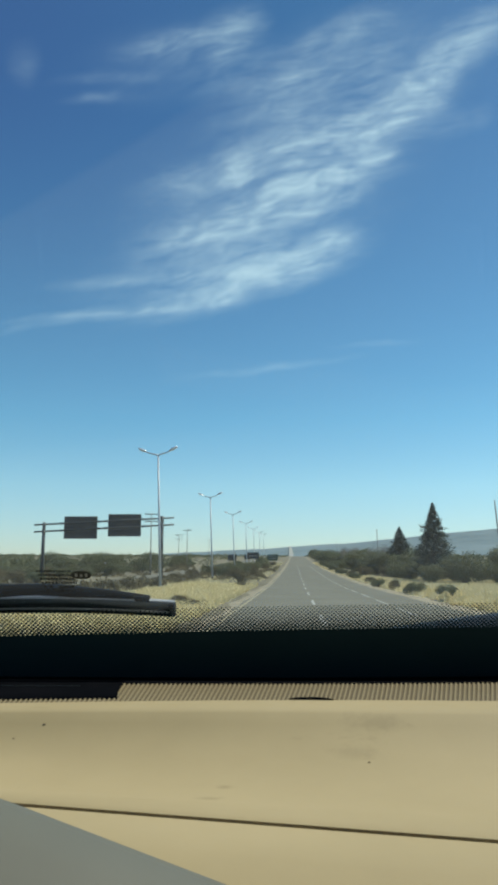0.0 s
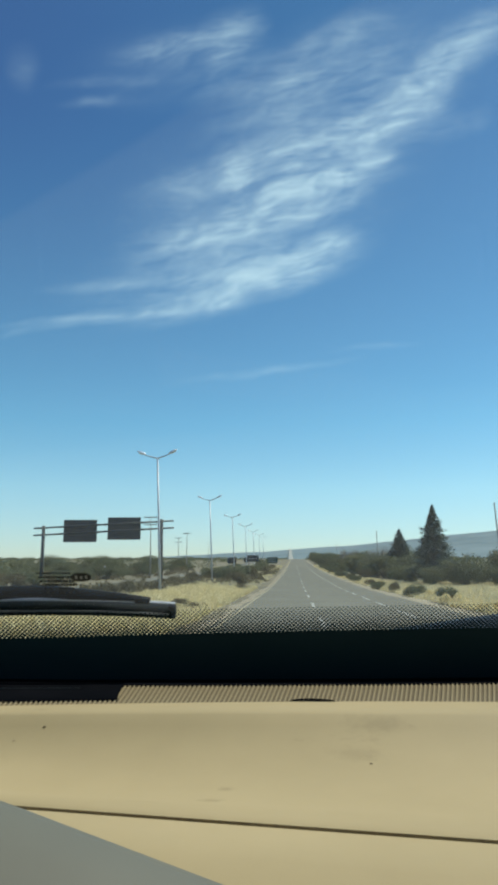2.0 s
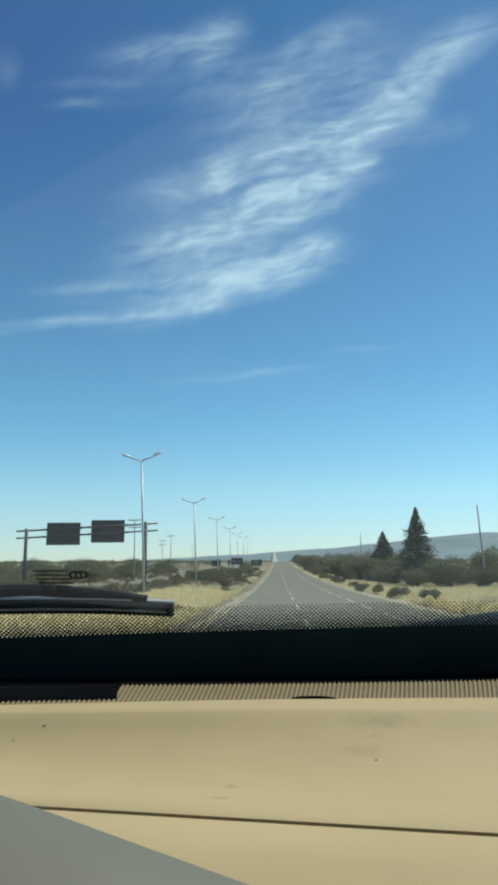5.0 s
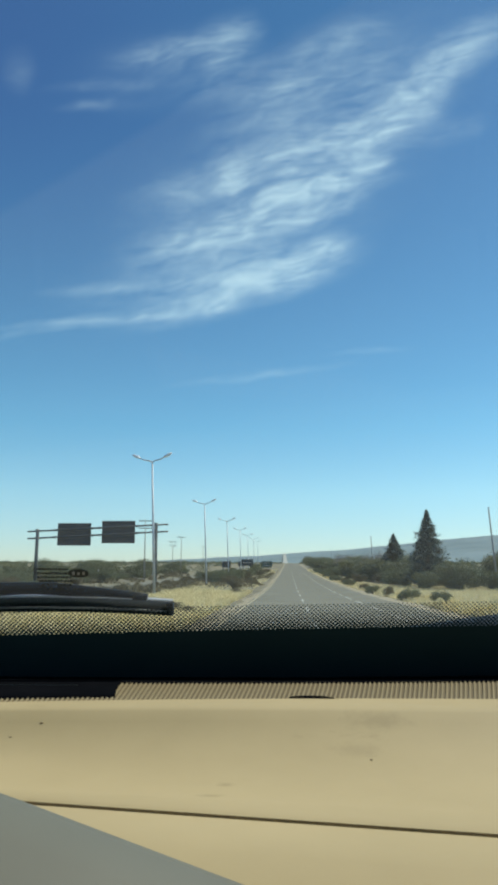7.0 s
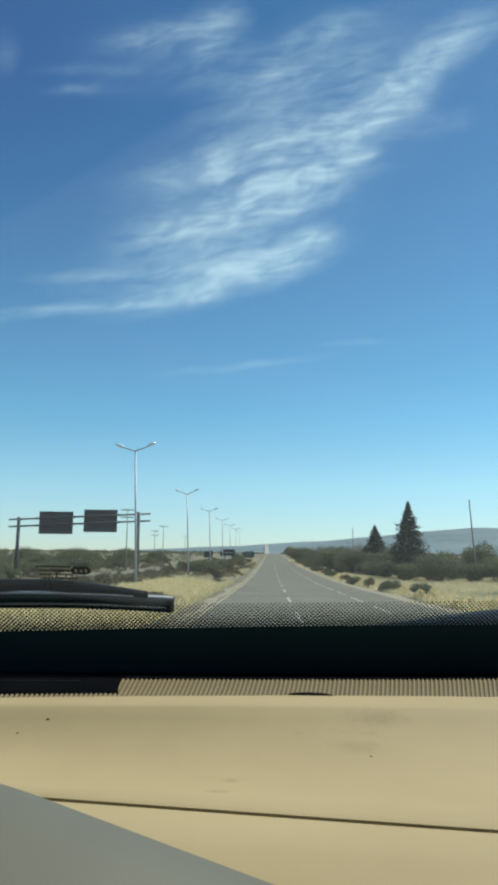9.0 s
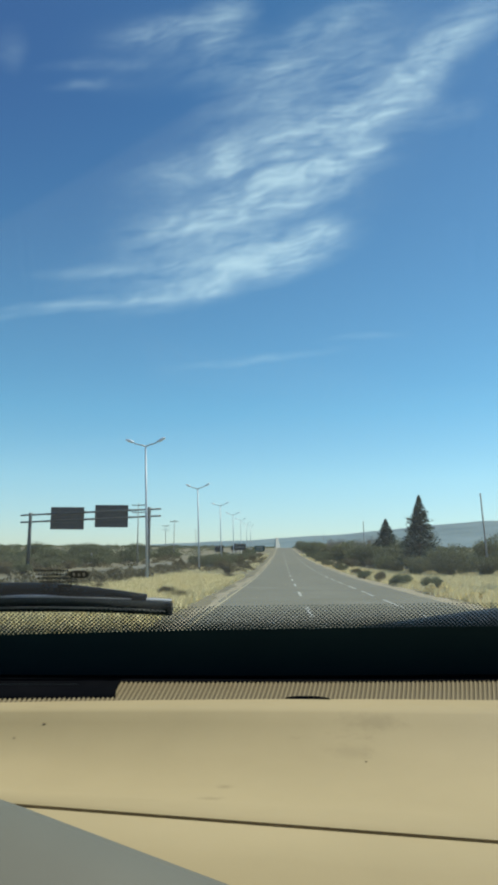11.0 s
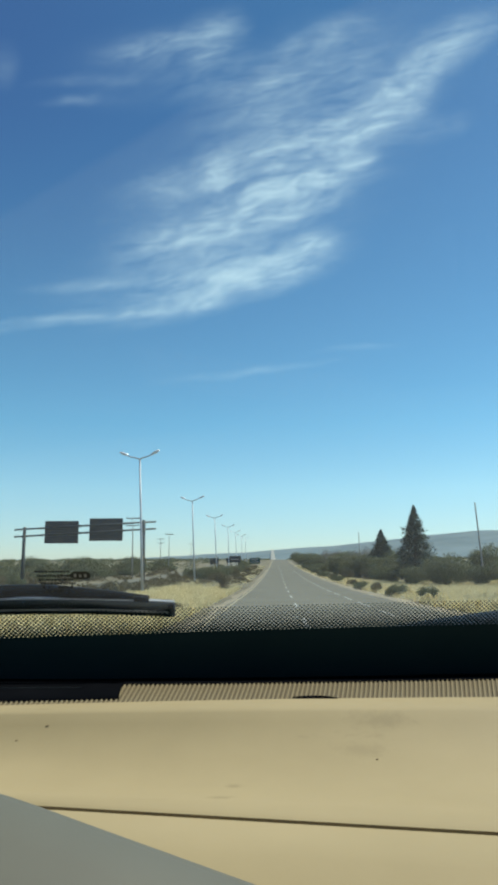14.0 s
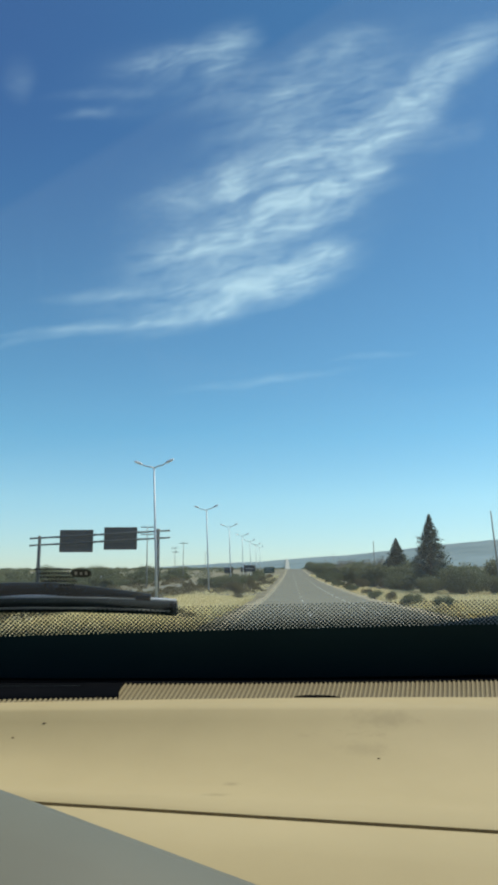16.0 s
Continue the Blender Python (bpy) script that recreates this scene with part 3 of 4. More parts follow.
part("plate", B((-0.38, -0.01, -0.38), (0.38, 0.01, 0.38), 0.004), SIGN_BACK, diamond, at=pose(0, 0.05, 1.75, 0, 45, 0))


def board_sign(at, w, h, z, mat, label, bars=0):
    s = thing("road_sign", at, label, "road sign")
    for x in (-w * 0.32, w * 0.32):
        part("post", T([(x, 0.06, 0), (x, 0.06, z + h)], 0.06, 8), DULL, s)
    b = part("board", B((-w / 2, -0.03, z), (w / 2, 0.0, z + h), 0.008), mat, s)
    for k in range(bars):
        zz = z + h * (k + 0.6) / (bars + 0.4)
        part("lettering_bar", B((-w * 0.38, -0.036, zz), (w * (0.36 - 0.08 * k), -0.031, zz + h * 0.09)), WHITE, b)


def ahead_of_car(x, d):
    return (x, CAR_Y + d, land(CAR_Y + d))


board_sign(ahead_of_car(-9.8, 186), 2.9, 1.6, 1.9, SIGN_BACK, "dark roadside board with a pale stripe", 1)
board_sign(ahead_of_car(-5.6, 217), 3.1, 1.7, 1.2, GREEN, "green road direction sign with white lettering", 2)
board_sign(ahead_of_car(-15.0, 247), 2.0, 1.4, 1.2, SIGN_BACK, "small dark roadside board")
board_sign(ahead_of_car(-13.0, 160), 1.9, 1.3, 1.7, SIGN_BACK, "small dark board on two posts")
marker = thing("marker_post", (-27.0, CAR_Y + 105, land(CAR_Y + 105)), "white marker post among scrub", "post")
part("post", T([(0, 0, 0), (0, 0, 1.7), (0, 0, 1.75)], [0.14, 0.13, 0.06], 8), WHITE, marker)


# a box truck on the far carriageway
truck = thing("box_truck", (-20.6, PASSED + 316, 0.03), "white box truck on the far carriageway", "truck")
cargo = part("cargo_box", B((-1.2, 0.0, 0.95), (1.2, 5.2, 3.55), 0.05), TRUCK_WHITE, truck)
part("roof_edge", B((-1.22, -0.02, 3.50), (1.22, 5.22, 3.60), 0.02), STEEL, cargo)
cab = part("cab", B((-1.1, -1.9, 0.75), (1.1, -0.1, 2.75), 0.12), TRUCK_WHITE, truck)
part("windscreen", B((-0.95, -1.93, 1.75), (0.95, -1.88, 2.5), 0.02), GAP, cab, "dark windscreen")
part("bumper", B((-1.12, -2.05, 0.45), (1.12, -1.85, 0.80), 0.03), DULL, truck)
for x in (-0.75, 0.75):
    part("headlight", B((x - 0.16, -2.07, 0.86), (x + 0.16, -1.9, 1.05), 0.03), STEEL, cab)
part("chassis", B((-0.5, -1.8, 0.55), (0.5, 5.0, 0.92), 0.02), DULL, truck)
for x in (-0.95, 0.95):
    for y in (-1.1, 3.6):
        wheel = part("wheel", T([(x - 0.15, y, 0.48), (x + 0.15, y, 0.48)], 0.48, 16), RUBBER, truck)
        part("rim", T([(x - 0.16, y, 0.48), (x + 0.16, y, 0.48)], 0.24, 12), STEEL, wheel)


# ---------------------------------------------------------------- plants
def crown_mesh(seed, lobes, leaves, size, flat=0.8):
    """A crown of loose leaves round several uneven lobes."""
    rng = random.Random(seed)
    verts, faces = [], []
    for k in range(leaves):
        cx, cy, cz, r = lobes[k % len(lobes)]
        while True:
            v = Vector((rng.uniform(-1, 1), rng.uniform(-1, 1), rng.uniform(-0.75, 1)))
            if 0.15 < v.length < 1:
                break
        v = v.normalized() * (v.length ** 0.45) * r * rng.uniform(0.75, 1.18)
        c = Vector((cx, cy, cz)) + Vector((v.x, v.y, v.z * flat))
        if c.z < 0.05:
            c.z = rng.uniform(0.05, 0.4)
        q = Euler((rng.uniform(0, 6.3), rng.uniform(0, 6.3), rng.uniform(0, 6.3))).to_matrix()
        s = size * rng.uniform(0.55, 1.35)
        i = len(verts)
        verts += [c + q @ Vector(p) * s for p in ((-0.5, 0, 0), (0, -0.28, 0.06), (0.5, 0, 0), (0, 0.28, 0.06))]
        faces.append((i, i + 1, i + 2, i + 3))
    me = bpy.data.meshes.new("crown")
    me.from_pydata(verts, [], faces)
    return me


def bush(seed, width, height, mat, label, leaves=5200):
    rng = random.Random(seed)
    t = thing("bush", (0, 0, -60), label, "bush", "scrub along the road")
    lobes = []
    for k in range(9):
        a, r = rng.uniform(0, 6.28), rng.uniform(0, width * 0.34)
        lobes.append((r * math.cos(a), r * math.sin(a), rng.uniform(0.22, 0.68) * height, rng.uniform(0.17, 0.31) * width))
    for k in range(6):
        x, y, z, _ = lobes[k]
        part("stem", T([(x * 0.1, y * 0.1, 0), (x * 0.5, y * 0.45, z * 0.5), (x, y, z * 1.15)], [0.07, 0.045, 0.012], 6), BARK, t)
    me = crown_mesh(seed, lobes, leaves, 0.17 * (height / 3) ** 0.5, 0.75 * height / width * 1.6)
    me.materials.append(mat)
    share("crown", me, t, Matrix())
    return t


KINDS = [bush(1, 4.6, 3.0, SCRUB, "dense dark green scrub bush"), bush(2, 3.8, 2.0, SCRUB, "low dark green scrub bush"),
         bush(3, 3.4, 1.7, DRY, "low dry brown scrub bush"), bush(4, 6.0, 3.8, SCRUB, "broad thorny scrub tree with dark leaves", 9000),
         bush(5, 2.4, 1.1, DRY, "small dry yellowish shrub", 1500)]
used = set()


def plant(kind, x, y, size=1.0):
    m = pose(x, y, land(y), 0, 0, random.uniform(0, 360)) @ Matrix.Diagonal((size * random.uniform(0.85, 1.15), size * random.uniform(0.85, 1.15), size * random.uniform(0.85, 1.1), 1))
    if kind in used:
        return copy_thing(KINDS[kind], m)
    used.add(kind)
    KINDS[kind].matrix_basis = m
    return KINDS[kind]


# trees and bushes of the stretch by the ramp
for kind, x, y, size in ((3, 14.8, 111, 1.2), (3, 17.0, 112, 1.1), (0, 37.0, 162, 1.0), (3, 42.0, 152, 1.15), (3, 13.4, 38, 1.0), (0, 16.5, 43, 1.0), (1, 20.2, 131, 1.0), (4, 12.2, 108, 0.9)):
    plant(kind, x, PASSED + y, size)
for k in range(10):
    side = 1 if k % 5 < 3 else -1
    x = random.uniform(7.5, 26) if side > 0 else -random.choice((random.uniform(5.2, 8.5), random.uniform(28, 46)))
    plant(random.choice((0, 1, 1, 2, 2, 4)), x, PASSED + 155 + k * 18.0 + random.uniform(-3, 3), random.uniform(0.7, 1.15))
# dense scrub behind the dry grass on the shoulder's side
for k in range(46):
    d = 74 + 3.4 * k + random.uniform(-3, 3)
    near = 9.5 + max(0.0, 100 - d) * 0.14
    plant(random.choice((0, 0, 1, 3, 3, 2)), near + random.uniform(0, 4), CAR_Y + d, random.uniform(0.75, 1.0))
    plant(random.choice((0, 3, 3, 2)), near + random.uniform(5, 16), CAR_Y + d + random.uniform(-3, 6), random.uniform(0.62, 0.88))
for k in range(18):
    plant(random.choice((0, 1, 2, 3)), random.uniform(8.8, 11.5) + drift(200 + 9 * k), CAR_Y + 205 + 9 * k, random.uniform(0.8, 1.1))
plant(3, 17.5, CAR_Y + 119, 0.95)
for x, d, kind, size in ((13.6, 71, 0, 0.72), (16.2, 70, 3, 0.62), (18.9, 69, 0, 0.78), (21.8, 68, 3, 0.64), (24.5, 67, 0, 0.80), (12.6, 80, 0, 0.7), (27.5, 70, 3, 0.68)):
    plant(kind, x, CAR_Y + d, size)
# single shrubs along the edge of the paved shoulder
for x, d, kind, size in ((7.6, 36, 1, 0.42), (7.2, 44, 1, 0.40), (7.4, 53, 2, 0.45), (7.0, 60, 1, 0.36), (7.6, 71, 2, 0.5), (7.2, 83, 1, 0.5), (7.8, 96, 2, 0.55), (7.4, 108, 1, 0.6), (7.9, 122, 2, 0.6), (8.0, 140, 1, 0.7), (8.2, 158, 1, 0.7), (8.3, 180, 1, 0.75)):
    plant(kind, x, CAR_Y + d, size)
# the median and the far side
for x, d, kind, size in ((-3.6, 27, 4, 0.40), (-4.6, 30, 2, 0.30), (-8.4, 34, 4, 0.5), (-3.9, 58, 4, 0.6), (-6.2, 84, 2, 0.8), (-8.2, 96, 1, 1.0), (-10.6, 101, 1, 1.05), (-9.4, 110, 0, 0.8), (-6.4, 118, 2, 0.9), (-5.0, 72, 2, 0.6), (-4.6, 96, 2, 0.7),
                         (-7.4, 138, 1, 1.0), (-5.4, 150, 2, 0.9), (-11.0, 150, 0, 0.8), (-6.6, 172, 1, 1.0), (-8.0, 200, 0, 0.9), (-5.0, 196, 2, 0.9), (-12.5, 64, 4, 0.7), (-12.2, 75, 2, 0.6), (-11.8, 84, 4, 0.8), (-12.4, 92, 2, 0.8), (-13.0, 58, 2, 0.5), (-12.8, 50, 4, 0.7), (-12.6, 40, 2, 0.5), (-12.9, 33, 4, 0.6), (-6.8, 104, 0, 0.7), (-11.4, 52, 4, 0.6), (-10.8, 44, 2, 0.45)):
    plant(kind, x, CAR_Y + d, size)
for k in range(90):
    d = 62 + 1.4 * k
    plant(random.choice((0, 1, 1, 2, 2)), -random.uniform(23.5, 40), CAR_Y + d + random.uniform(-3, 3), random.uniform(0.6, 0.85))
for x, d, size in ((-30, 118, 0.95), (-34, 126, 1.0), (-38, 121, 0.9), (-45, 135, 1.05), (-50, 131, 0.95), (-29, 150, 1.0), (-42, 160, 1.1), (-53, 158, 1.0), (-27, 178, 1.05), (-36, 190, 1.1)):
    plant(3, x, CAR_Y + d, 0.72 * size)
for k in range(22):
    plant(random.choice((2, 4, 1)), -random.uniform(22, 34), CAR_Y + 34 + 1.8 * k, random.uniform(0.35, 0.6))


def conifer(at, height, width, seed):
    t = thing("conifer_tree", at, "dark green conifer tree with a pointed top", "tree", "conifers beside the road")
    part("trunk", T([(0, 0, 0), (0, 0, height * 0.5), (0.05, 0, height * 0.97)], [0.16, 0.10, 0.02], 8), BARK, t, smooth=True)
    rng, verts, faces = random.Random(seed), [], []
    for k in range(210):
        s = (k + rng.random()) / 210
        a = k * 2.4 + rng.uniform(-0.4, 0.4)
        reach = width * (1 - s) ** 0.95 * rng.uniform(0.62, 1.15)
        z0, droop = height * (0.08 + 0.90 * s), rng.uniform(-0.05, 0.30)
        for j in range(46):
            u = rng.random() ** 0.6
            r = reach * u
            c = Vector((r * math.cos(a), r * math.sin(a), z0 + droop * r)) + Vector((rng.gauss(0, 1), rng.gauss(0, 1), rng.gauss(0, 0.8))) * (0.02 + 0.22 * (1 - s))
            q = Euler((rng.uniform(-0.7, 0.7), rng.uniform(-0.9, 0.4), a + rng.uniform(-0.8, 0.8))).to_matrix()
            g, i = rng.uniform(0.7, 1.3) * min(1.0, 0.45 + 1.3 * (1 - s)), len(verts)
            verts += [c + q @ Vector(p) * g for p in ((-0.05, 0, 0), (0.08, -0.07, 0), (0.30, 0, -0.03), (0.08, 0.07, 0))]
            faces.append((i, i + 1, i + 2, i + 3))
    me = bpy.data.meshes.new("crown")
    me.from_pydata(verts, [], faces)
    me.materials.append(NEEDLE)
    share("crown", me, t, Matrix())


def bare_tree(at, height, width, seed):
    """A thorn tree out of leaf: forked limbs and a haze of grey twigs."""
    t = thing("thorn_tree", at, "bare grey-brown thorn tree with a rounded crown", "tree", "bare trees beside the road")
    rng, tips = random.Random(seed), []
    part("trunk", T([(0, 0, 0), (0.06, 0.03, height * 0.16), (0.02, 0, height * 0.30)], [0.17, 0.13, 0.11], 8), BARK, t, smooth=True)
    for k in range(9):
        a, lift = k * 2.4 + rng.uniform(-0.4, 0.4), rng.uniform(0.55, 0.95)
        reach = width * 0.5 * rng.uniform(0.55, 0.95) * (1.25 - 0.6 * lift)
        mid = Vector((reach * 0.45 * math.cos(a), reach * 0.45 * math.sin(a), height * (0.28 + 0.30 * lift)))
        tip = Vector((reach * math.cos(a), reach * math.sin(a), height * lift))
        part("limb", T([(0.02, 0, height * rng.uniform(0.14, 0.29)), mid, tip], [0.075, 0.05, 0.015], 6), BARK, t)
        tips += [mid.lerp(tip, u) for u in (0.25, 0.5, 0.75, 1.0)]
    verts, faces = [], []
    for k in range(5200):
        c = tips[k % len(tips)] + Vector((rng.gauss(0, 1), rng.gauss(0, 1), rng.gauss(0, 0.8))) * width * 0.10
        d = Vector((rng.gauss(0, 1), rng.gauss(0, 1), rng.gauss(0.5, 0.8))).normalized() * rng.uniform(0.12, 0.38)
        side = d.orthogonal().normalized() * rng.uniform(0.010, 0.022)
        i = len(verts)
        verts += [c - side, c + side, c + d]
        faces.append((i, i + 1, i + 2))
    me = bpy.data.meshes.new("twigs")
    me.from_pydata(verts, [], faces)
    me.materials.append(TWIG)
    share("twigs", me, t, Matrix())


def prickly_pear(at, seed):
    rng = random.Random(seed)
    t = thing("prickly_pear", at, "grey-green prickly pear with flat oval pads", "cactus")
    bm = bmesh.new()
    bmesh.ops.create_uvsphere(bm, u_segments=10, v_segments=7, radius=1, matrix=Matrix.Translation((0, 0, 0.20)) @ Matrix.Diagonal((0.14, 0.028, 0.21, 1)))
    pad = bpy.data.meshes.new("pad")
    bm.to_mesh(pad)
    bm.free()
    pad.materials.append(CACTUS)
    pad.shade_smooth()
    for k in range(7):
        m = pose(rng.uniform(-0.35, 0.35), rng.uniform(-0.25, 0.25), 0, rng.uniform(-16, 16), rng.uniform(-22, 22), rng.uniform(0, 180))
        for j in range(rng.choice((2, 3, 4))):
            share("pad", pad, t, m)
            m = m @ pose(rng.uniform(-0.05, 0.05), 0, 0.37, rng.uniform(-14, 14), rng.uniform(-34, 34), rng.uniform(-40, 40)) @ Matrix.Scale(0.93, 4)


# scrub that nobody could count: clumps of loose leaves
def clumps(name, seed, places, mat, label, category, leaf, count):
    rng, verts, faces = random.Random(seed), [], []
    for x, y, w, h in places(rng):
        for j in range(count):
            a, r, u = rng.uniform(0, 6.28), rng.random() ** 0.5, rng.random()
            c = Vector((x + w * r * math.cos(a) * (1 - 0.5 * u), y + w * r * math.sin(a) * (1 - 0.5 * u), h * u * (1 - 0.45 * r) + land(y)))
            q = Euler((rng.uniform(0, 6.3), rng.uniform(0, 6.3), rng.uniform(0, 6.3))).to_matrix()
            i = len(verts)
            verts += [c + q @ Vector(p) * leaf for p in ((-1, 0, 0), (0, -0.62, 0.14), (1, 0, 0), (0, 0.62, 0.14))]
            faces.append((i, i + 1, i + 2, i + 3))
    me = bpy.data.meshes.new(name)
    me.from_pydata(verts, [], faces)
    me.materials.append(mat)
    tagged(new(name, me), label, category, kind="stuff")


def far_places(rng):
    for k in range(2300):
        y = rng.uniform(110, 1000) if k % 4 else rng.uniform(-200, 170)
        x = rng.choice((-1, 1)) * rng.uniform(9.5, 30 + abs(y) * 0.4) + drift(y)
        if -26 < x < -12 or (y < 170 and -32 < x < 26) or (y < 60 and x > -32) or x < -0.6 * y - 60:
            continue
        yield x, y, rng.uniform(1.6, 4.2), rng.uniform(0.9, 2.6)


def median_places(rng):
    for k in range(330):
        d = 20 + 150 * rng.random() ** 1.4
        x = rng.choice((rng.uniform(-14.4, -9.8), rng.uniform(-26, -21.2), rng.uniform(-14.4, -11)))
        if d > 78 and k % 3 == 0:
            x = rng.uniform(-9, -3.6)
        yield x + drift(CAR_Y + d), CAR_Y + d, rng.uniform(0.5, 1.3), rng.uniform(0.35, 0.95)


def tuft_places(rng):
    for k in range(85):
        d = 26 + 150 * rng.random() ** 1.3
        yield rng.uniform(6.9, 8.6) + drift(CAR_Y + d), CAR_Y + d, rng.uniform(0.3, 0.6), rng.uniform(0.3, 0.62)


clumps("far_scrub", 21, far_places, SCRUB, "low grey-green scrub spread to the horizon", "scrub", 0.22, 120)
clumps("median_scrub", 22, median_places, DRY, "low brown dry scrub on the median", "scrub", 0.11, 110)
clumps("verge_tufts", 23, tuft_places, STRAW, "pale dry tufts along the paved shoulder", "grass", 0.07, 130)

conifer((14.8, CAR_Y + 77, land(CAR_Y + 77)), 8.3, 2.65, 3)
conifer((16.4, CAR_Y + 112, land(CAR_Y + 112)), 7.3, 3.0, 4)
conifer((15.6, CAR_Y + 40, 0), 9.0, 2.6, 5)
for seed, (x, d, height, width) in enumerate(((13.6, 117, 4.4, 5.0), (16.8, 124, 4.8, 5.6), (12.6, 152, 4.2, 5.2), (13.4, 172, 4.6, 5.6), (16.0, 180, 4.4, 5.0))):
    bare_tree(ahead_of_car(x, d), height, width, 40 + seed)
bare_tree((7.9, -113, 0), 2.4, 3.2, 50)
prickly_pear(ahead_of_car(-7.6, 170), 7)


# dry grass of the field and verges
def grass(name, areas, label, height):
    rng = random.Random(11)
    verts, faces = [], []
    for x0, x1, y0, y1, count in areas:
        for k in range(count):
            x, y = rng.uniform(x0, x1), rng.uniform(y0, y1)
            dense = 0.5 + 0.5 * noise.noise((x * 0.16, y * 0.07, 3.0))
            if rng.random() > 0.25 + dense:
                continue
            h, z = height * rng.uniform(0.4, 1.1) * (0.5 + 0.7 * dense), land(y)
            for b in range(3):
                a = rng.uniform(0, 6.28)
                dx, dy, w = math.cos(a), math.sin(a), rng.uniform(0.012, 0.035)
                i = len(verts)
                bx, by = x + rng.uniform(-0.15, 0.15), y + rng.uniform(-0.15, 0.15)
                verts += [(bx - dy * w, by + dx * w, z), (bx + dy * w, by - dx * w, z), (bx + dx * h * 0.5, by + dy * h * 0.5, z + h)]
                faces.append((i, i + 1, i + 2))
    me = bpy.data.meshes.new(name)
    me.from_pydata(verts, [], faces)
    me.materials.append(STRAW)
    tagged(new(name, me), label, "grass", kind="stuff")


grass("field_grass", ((4.5, 14, PASSED + 16, PASSED + 90, 9000), (6.9, 16, -122, -96, 2500), (14, 45, PASSED + 30, PASSED + 130, 9000), (4.5, 40, PASSED + 90, PASSED + 200, 6000)), "dry yellow grass covering the roadside field", 0.36)
grass("verge_grass", ((6.9, 24, 34, 60, 9000), (7.0, 26, 60, 100, 14000), (7.0, 11, 100, 260, 7000)), "dry straw-coloured grass beside the paved shoulder", 0.42)
grass("median_grass", ((-9.2, -3.0, 36, 76, 26000), (-13.5, -3.0, 76, 260, 7000), (-13.5, -9.4, 20, 75, 1500), (-9.4, -2.9, 17, 36, 3200)), "patch of dry yellow grass in the median", 0.34)


# ---------------------------------------------------------------- the car round the camera
SLOPE, MID = radians(62), 0.37
CS, SN = math.cos(SLOPE), math.sin(SLOPE)


def base_y(x):
    return 1.25 - 0.13 * (x - MID) ** 2


def on_glass(x, s, out=0.0):
    """The point of the windscreen at x, s metres up its slope, out metres off its outer face."""
    return (x, base_y(x) - s * CS + out * SN, 1.316 + s * SN + out * CS)


G = 1.108  # what is printed on or lies on the glass is laid out in this unit


def print_at(x, s, out=0.0):
    return on_glass(x * G, s * G, out)


XS = [MID - 0.86 + 1.72 * i / 44 for i in range(45)]
# plain shell that closes the cabin round the camera: roof, pillars, flanks with window openings, back wall, floor
shell = thing("car_shell", (0, CAR_Y, 0), "dark painted car body with beige cabin lining", "car body")
shell["kind"] = "structure"
X0, X1, HEAD = MID - 0.92, MID + 0.92, 1.06
top_z, top_y = 1.316 + HEAD * SN, base_y(MID) - HEAD * CS
part("roof", B((X0, -2.3, top_z), (X1, top_y, top_z + 0.05), 0.01), LINING, shell)
part("floor_pan", B((X0, -2.3, 0.35), (X1, 1.0, 0.40), 0.01), LINING, shell)
part("back_wall", B((X0, -2.36, 0.35), (X1, -2.302, top_z), 0.01), LINING, shell)
part("bulkhead", B((X0, 1.27, 0.35), (X1, 1.33, 1.30), 0.01), LINING, shell)
bonnet_rows = [[(x, y, 1.42 - 0.16 * max(0.0, 0.62 - x) ** 1.15 - 0.16 * max(0.0, x - 0.62) ** 1.3 - dz) for x in [X0 + (X1 - X0) * i / 30 for i in range(31)]] for y, dz in ((1.36, 0.16), (1.40, 0.11), (1.55, 0.03), (1.7, 0.0), (1.9, 0.012), (2.15, 0.06), (2.3, 0.16), (2.34, 0.5))]
part("bonnet", sheet(bonnet_rows), PAINT, shell, "dark painted bonnet", True)



def bonnet_edge(x):
    return 1.42 - 0.16 * max(0.0, 0.62 - x) ** 1.15 - 0.16 * max(0.0, x - 0.62) ** 1.3


def flank(x, edge):
    """A side of the body: sill, wheel arches, belt line and wing, cut as one plate."""
    pts = [(-2.30, 0.34), (-2.36, 0.60), (-2.36, 1.05), (-2.33, 1.24), (1.30, 1.24), (1.37, edge - 0.14), (1.56, edge - 0.03), (1.72, edge - 0.005), (1.92, edge - 0.02),
           (2.16, edge - 0.07), (2.32, edge - 0.18), (2.40, edge - 0.42), (2.42, 0.60), (2.36, 0.34)]
    for centre in (1.78, -1.52):
        pts += [(centre + 0.37 * math.cos(a), 0.36 + 0.37 * math.sin(a)) for a in [math.pi * q / 12 for q in range(13)]]
    bm = bmesh.new()
    face = bm.faces.new([bm.verts.new((x, y, z)) for y, z in pts])
    made = bmesh.ops.extrude_face_region(bm, geom=[face])
    bmesh.ops.translate(bm, vec=(0.055, 0, 0), verts=[v for v in made["geom"] if isinstance(v, bmesh.types.BMVert)])
    bmesh.ops.recalc_face_normals(bm, faces=bm.faces)
    return bm


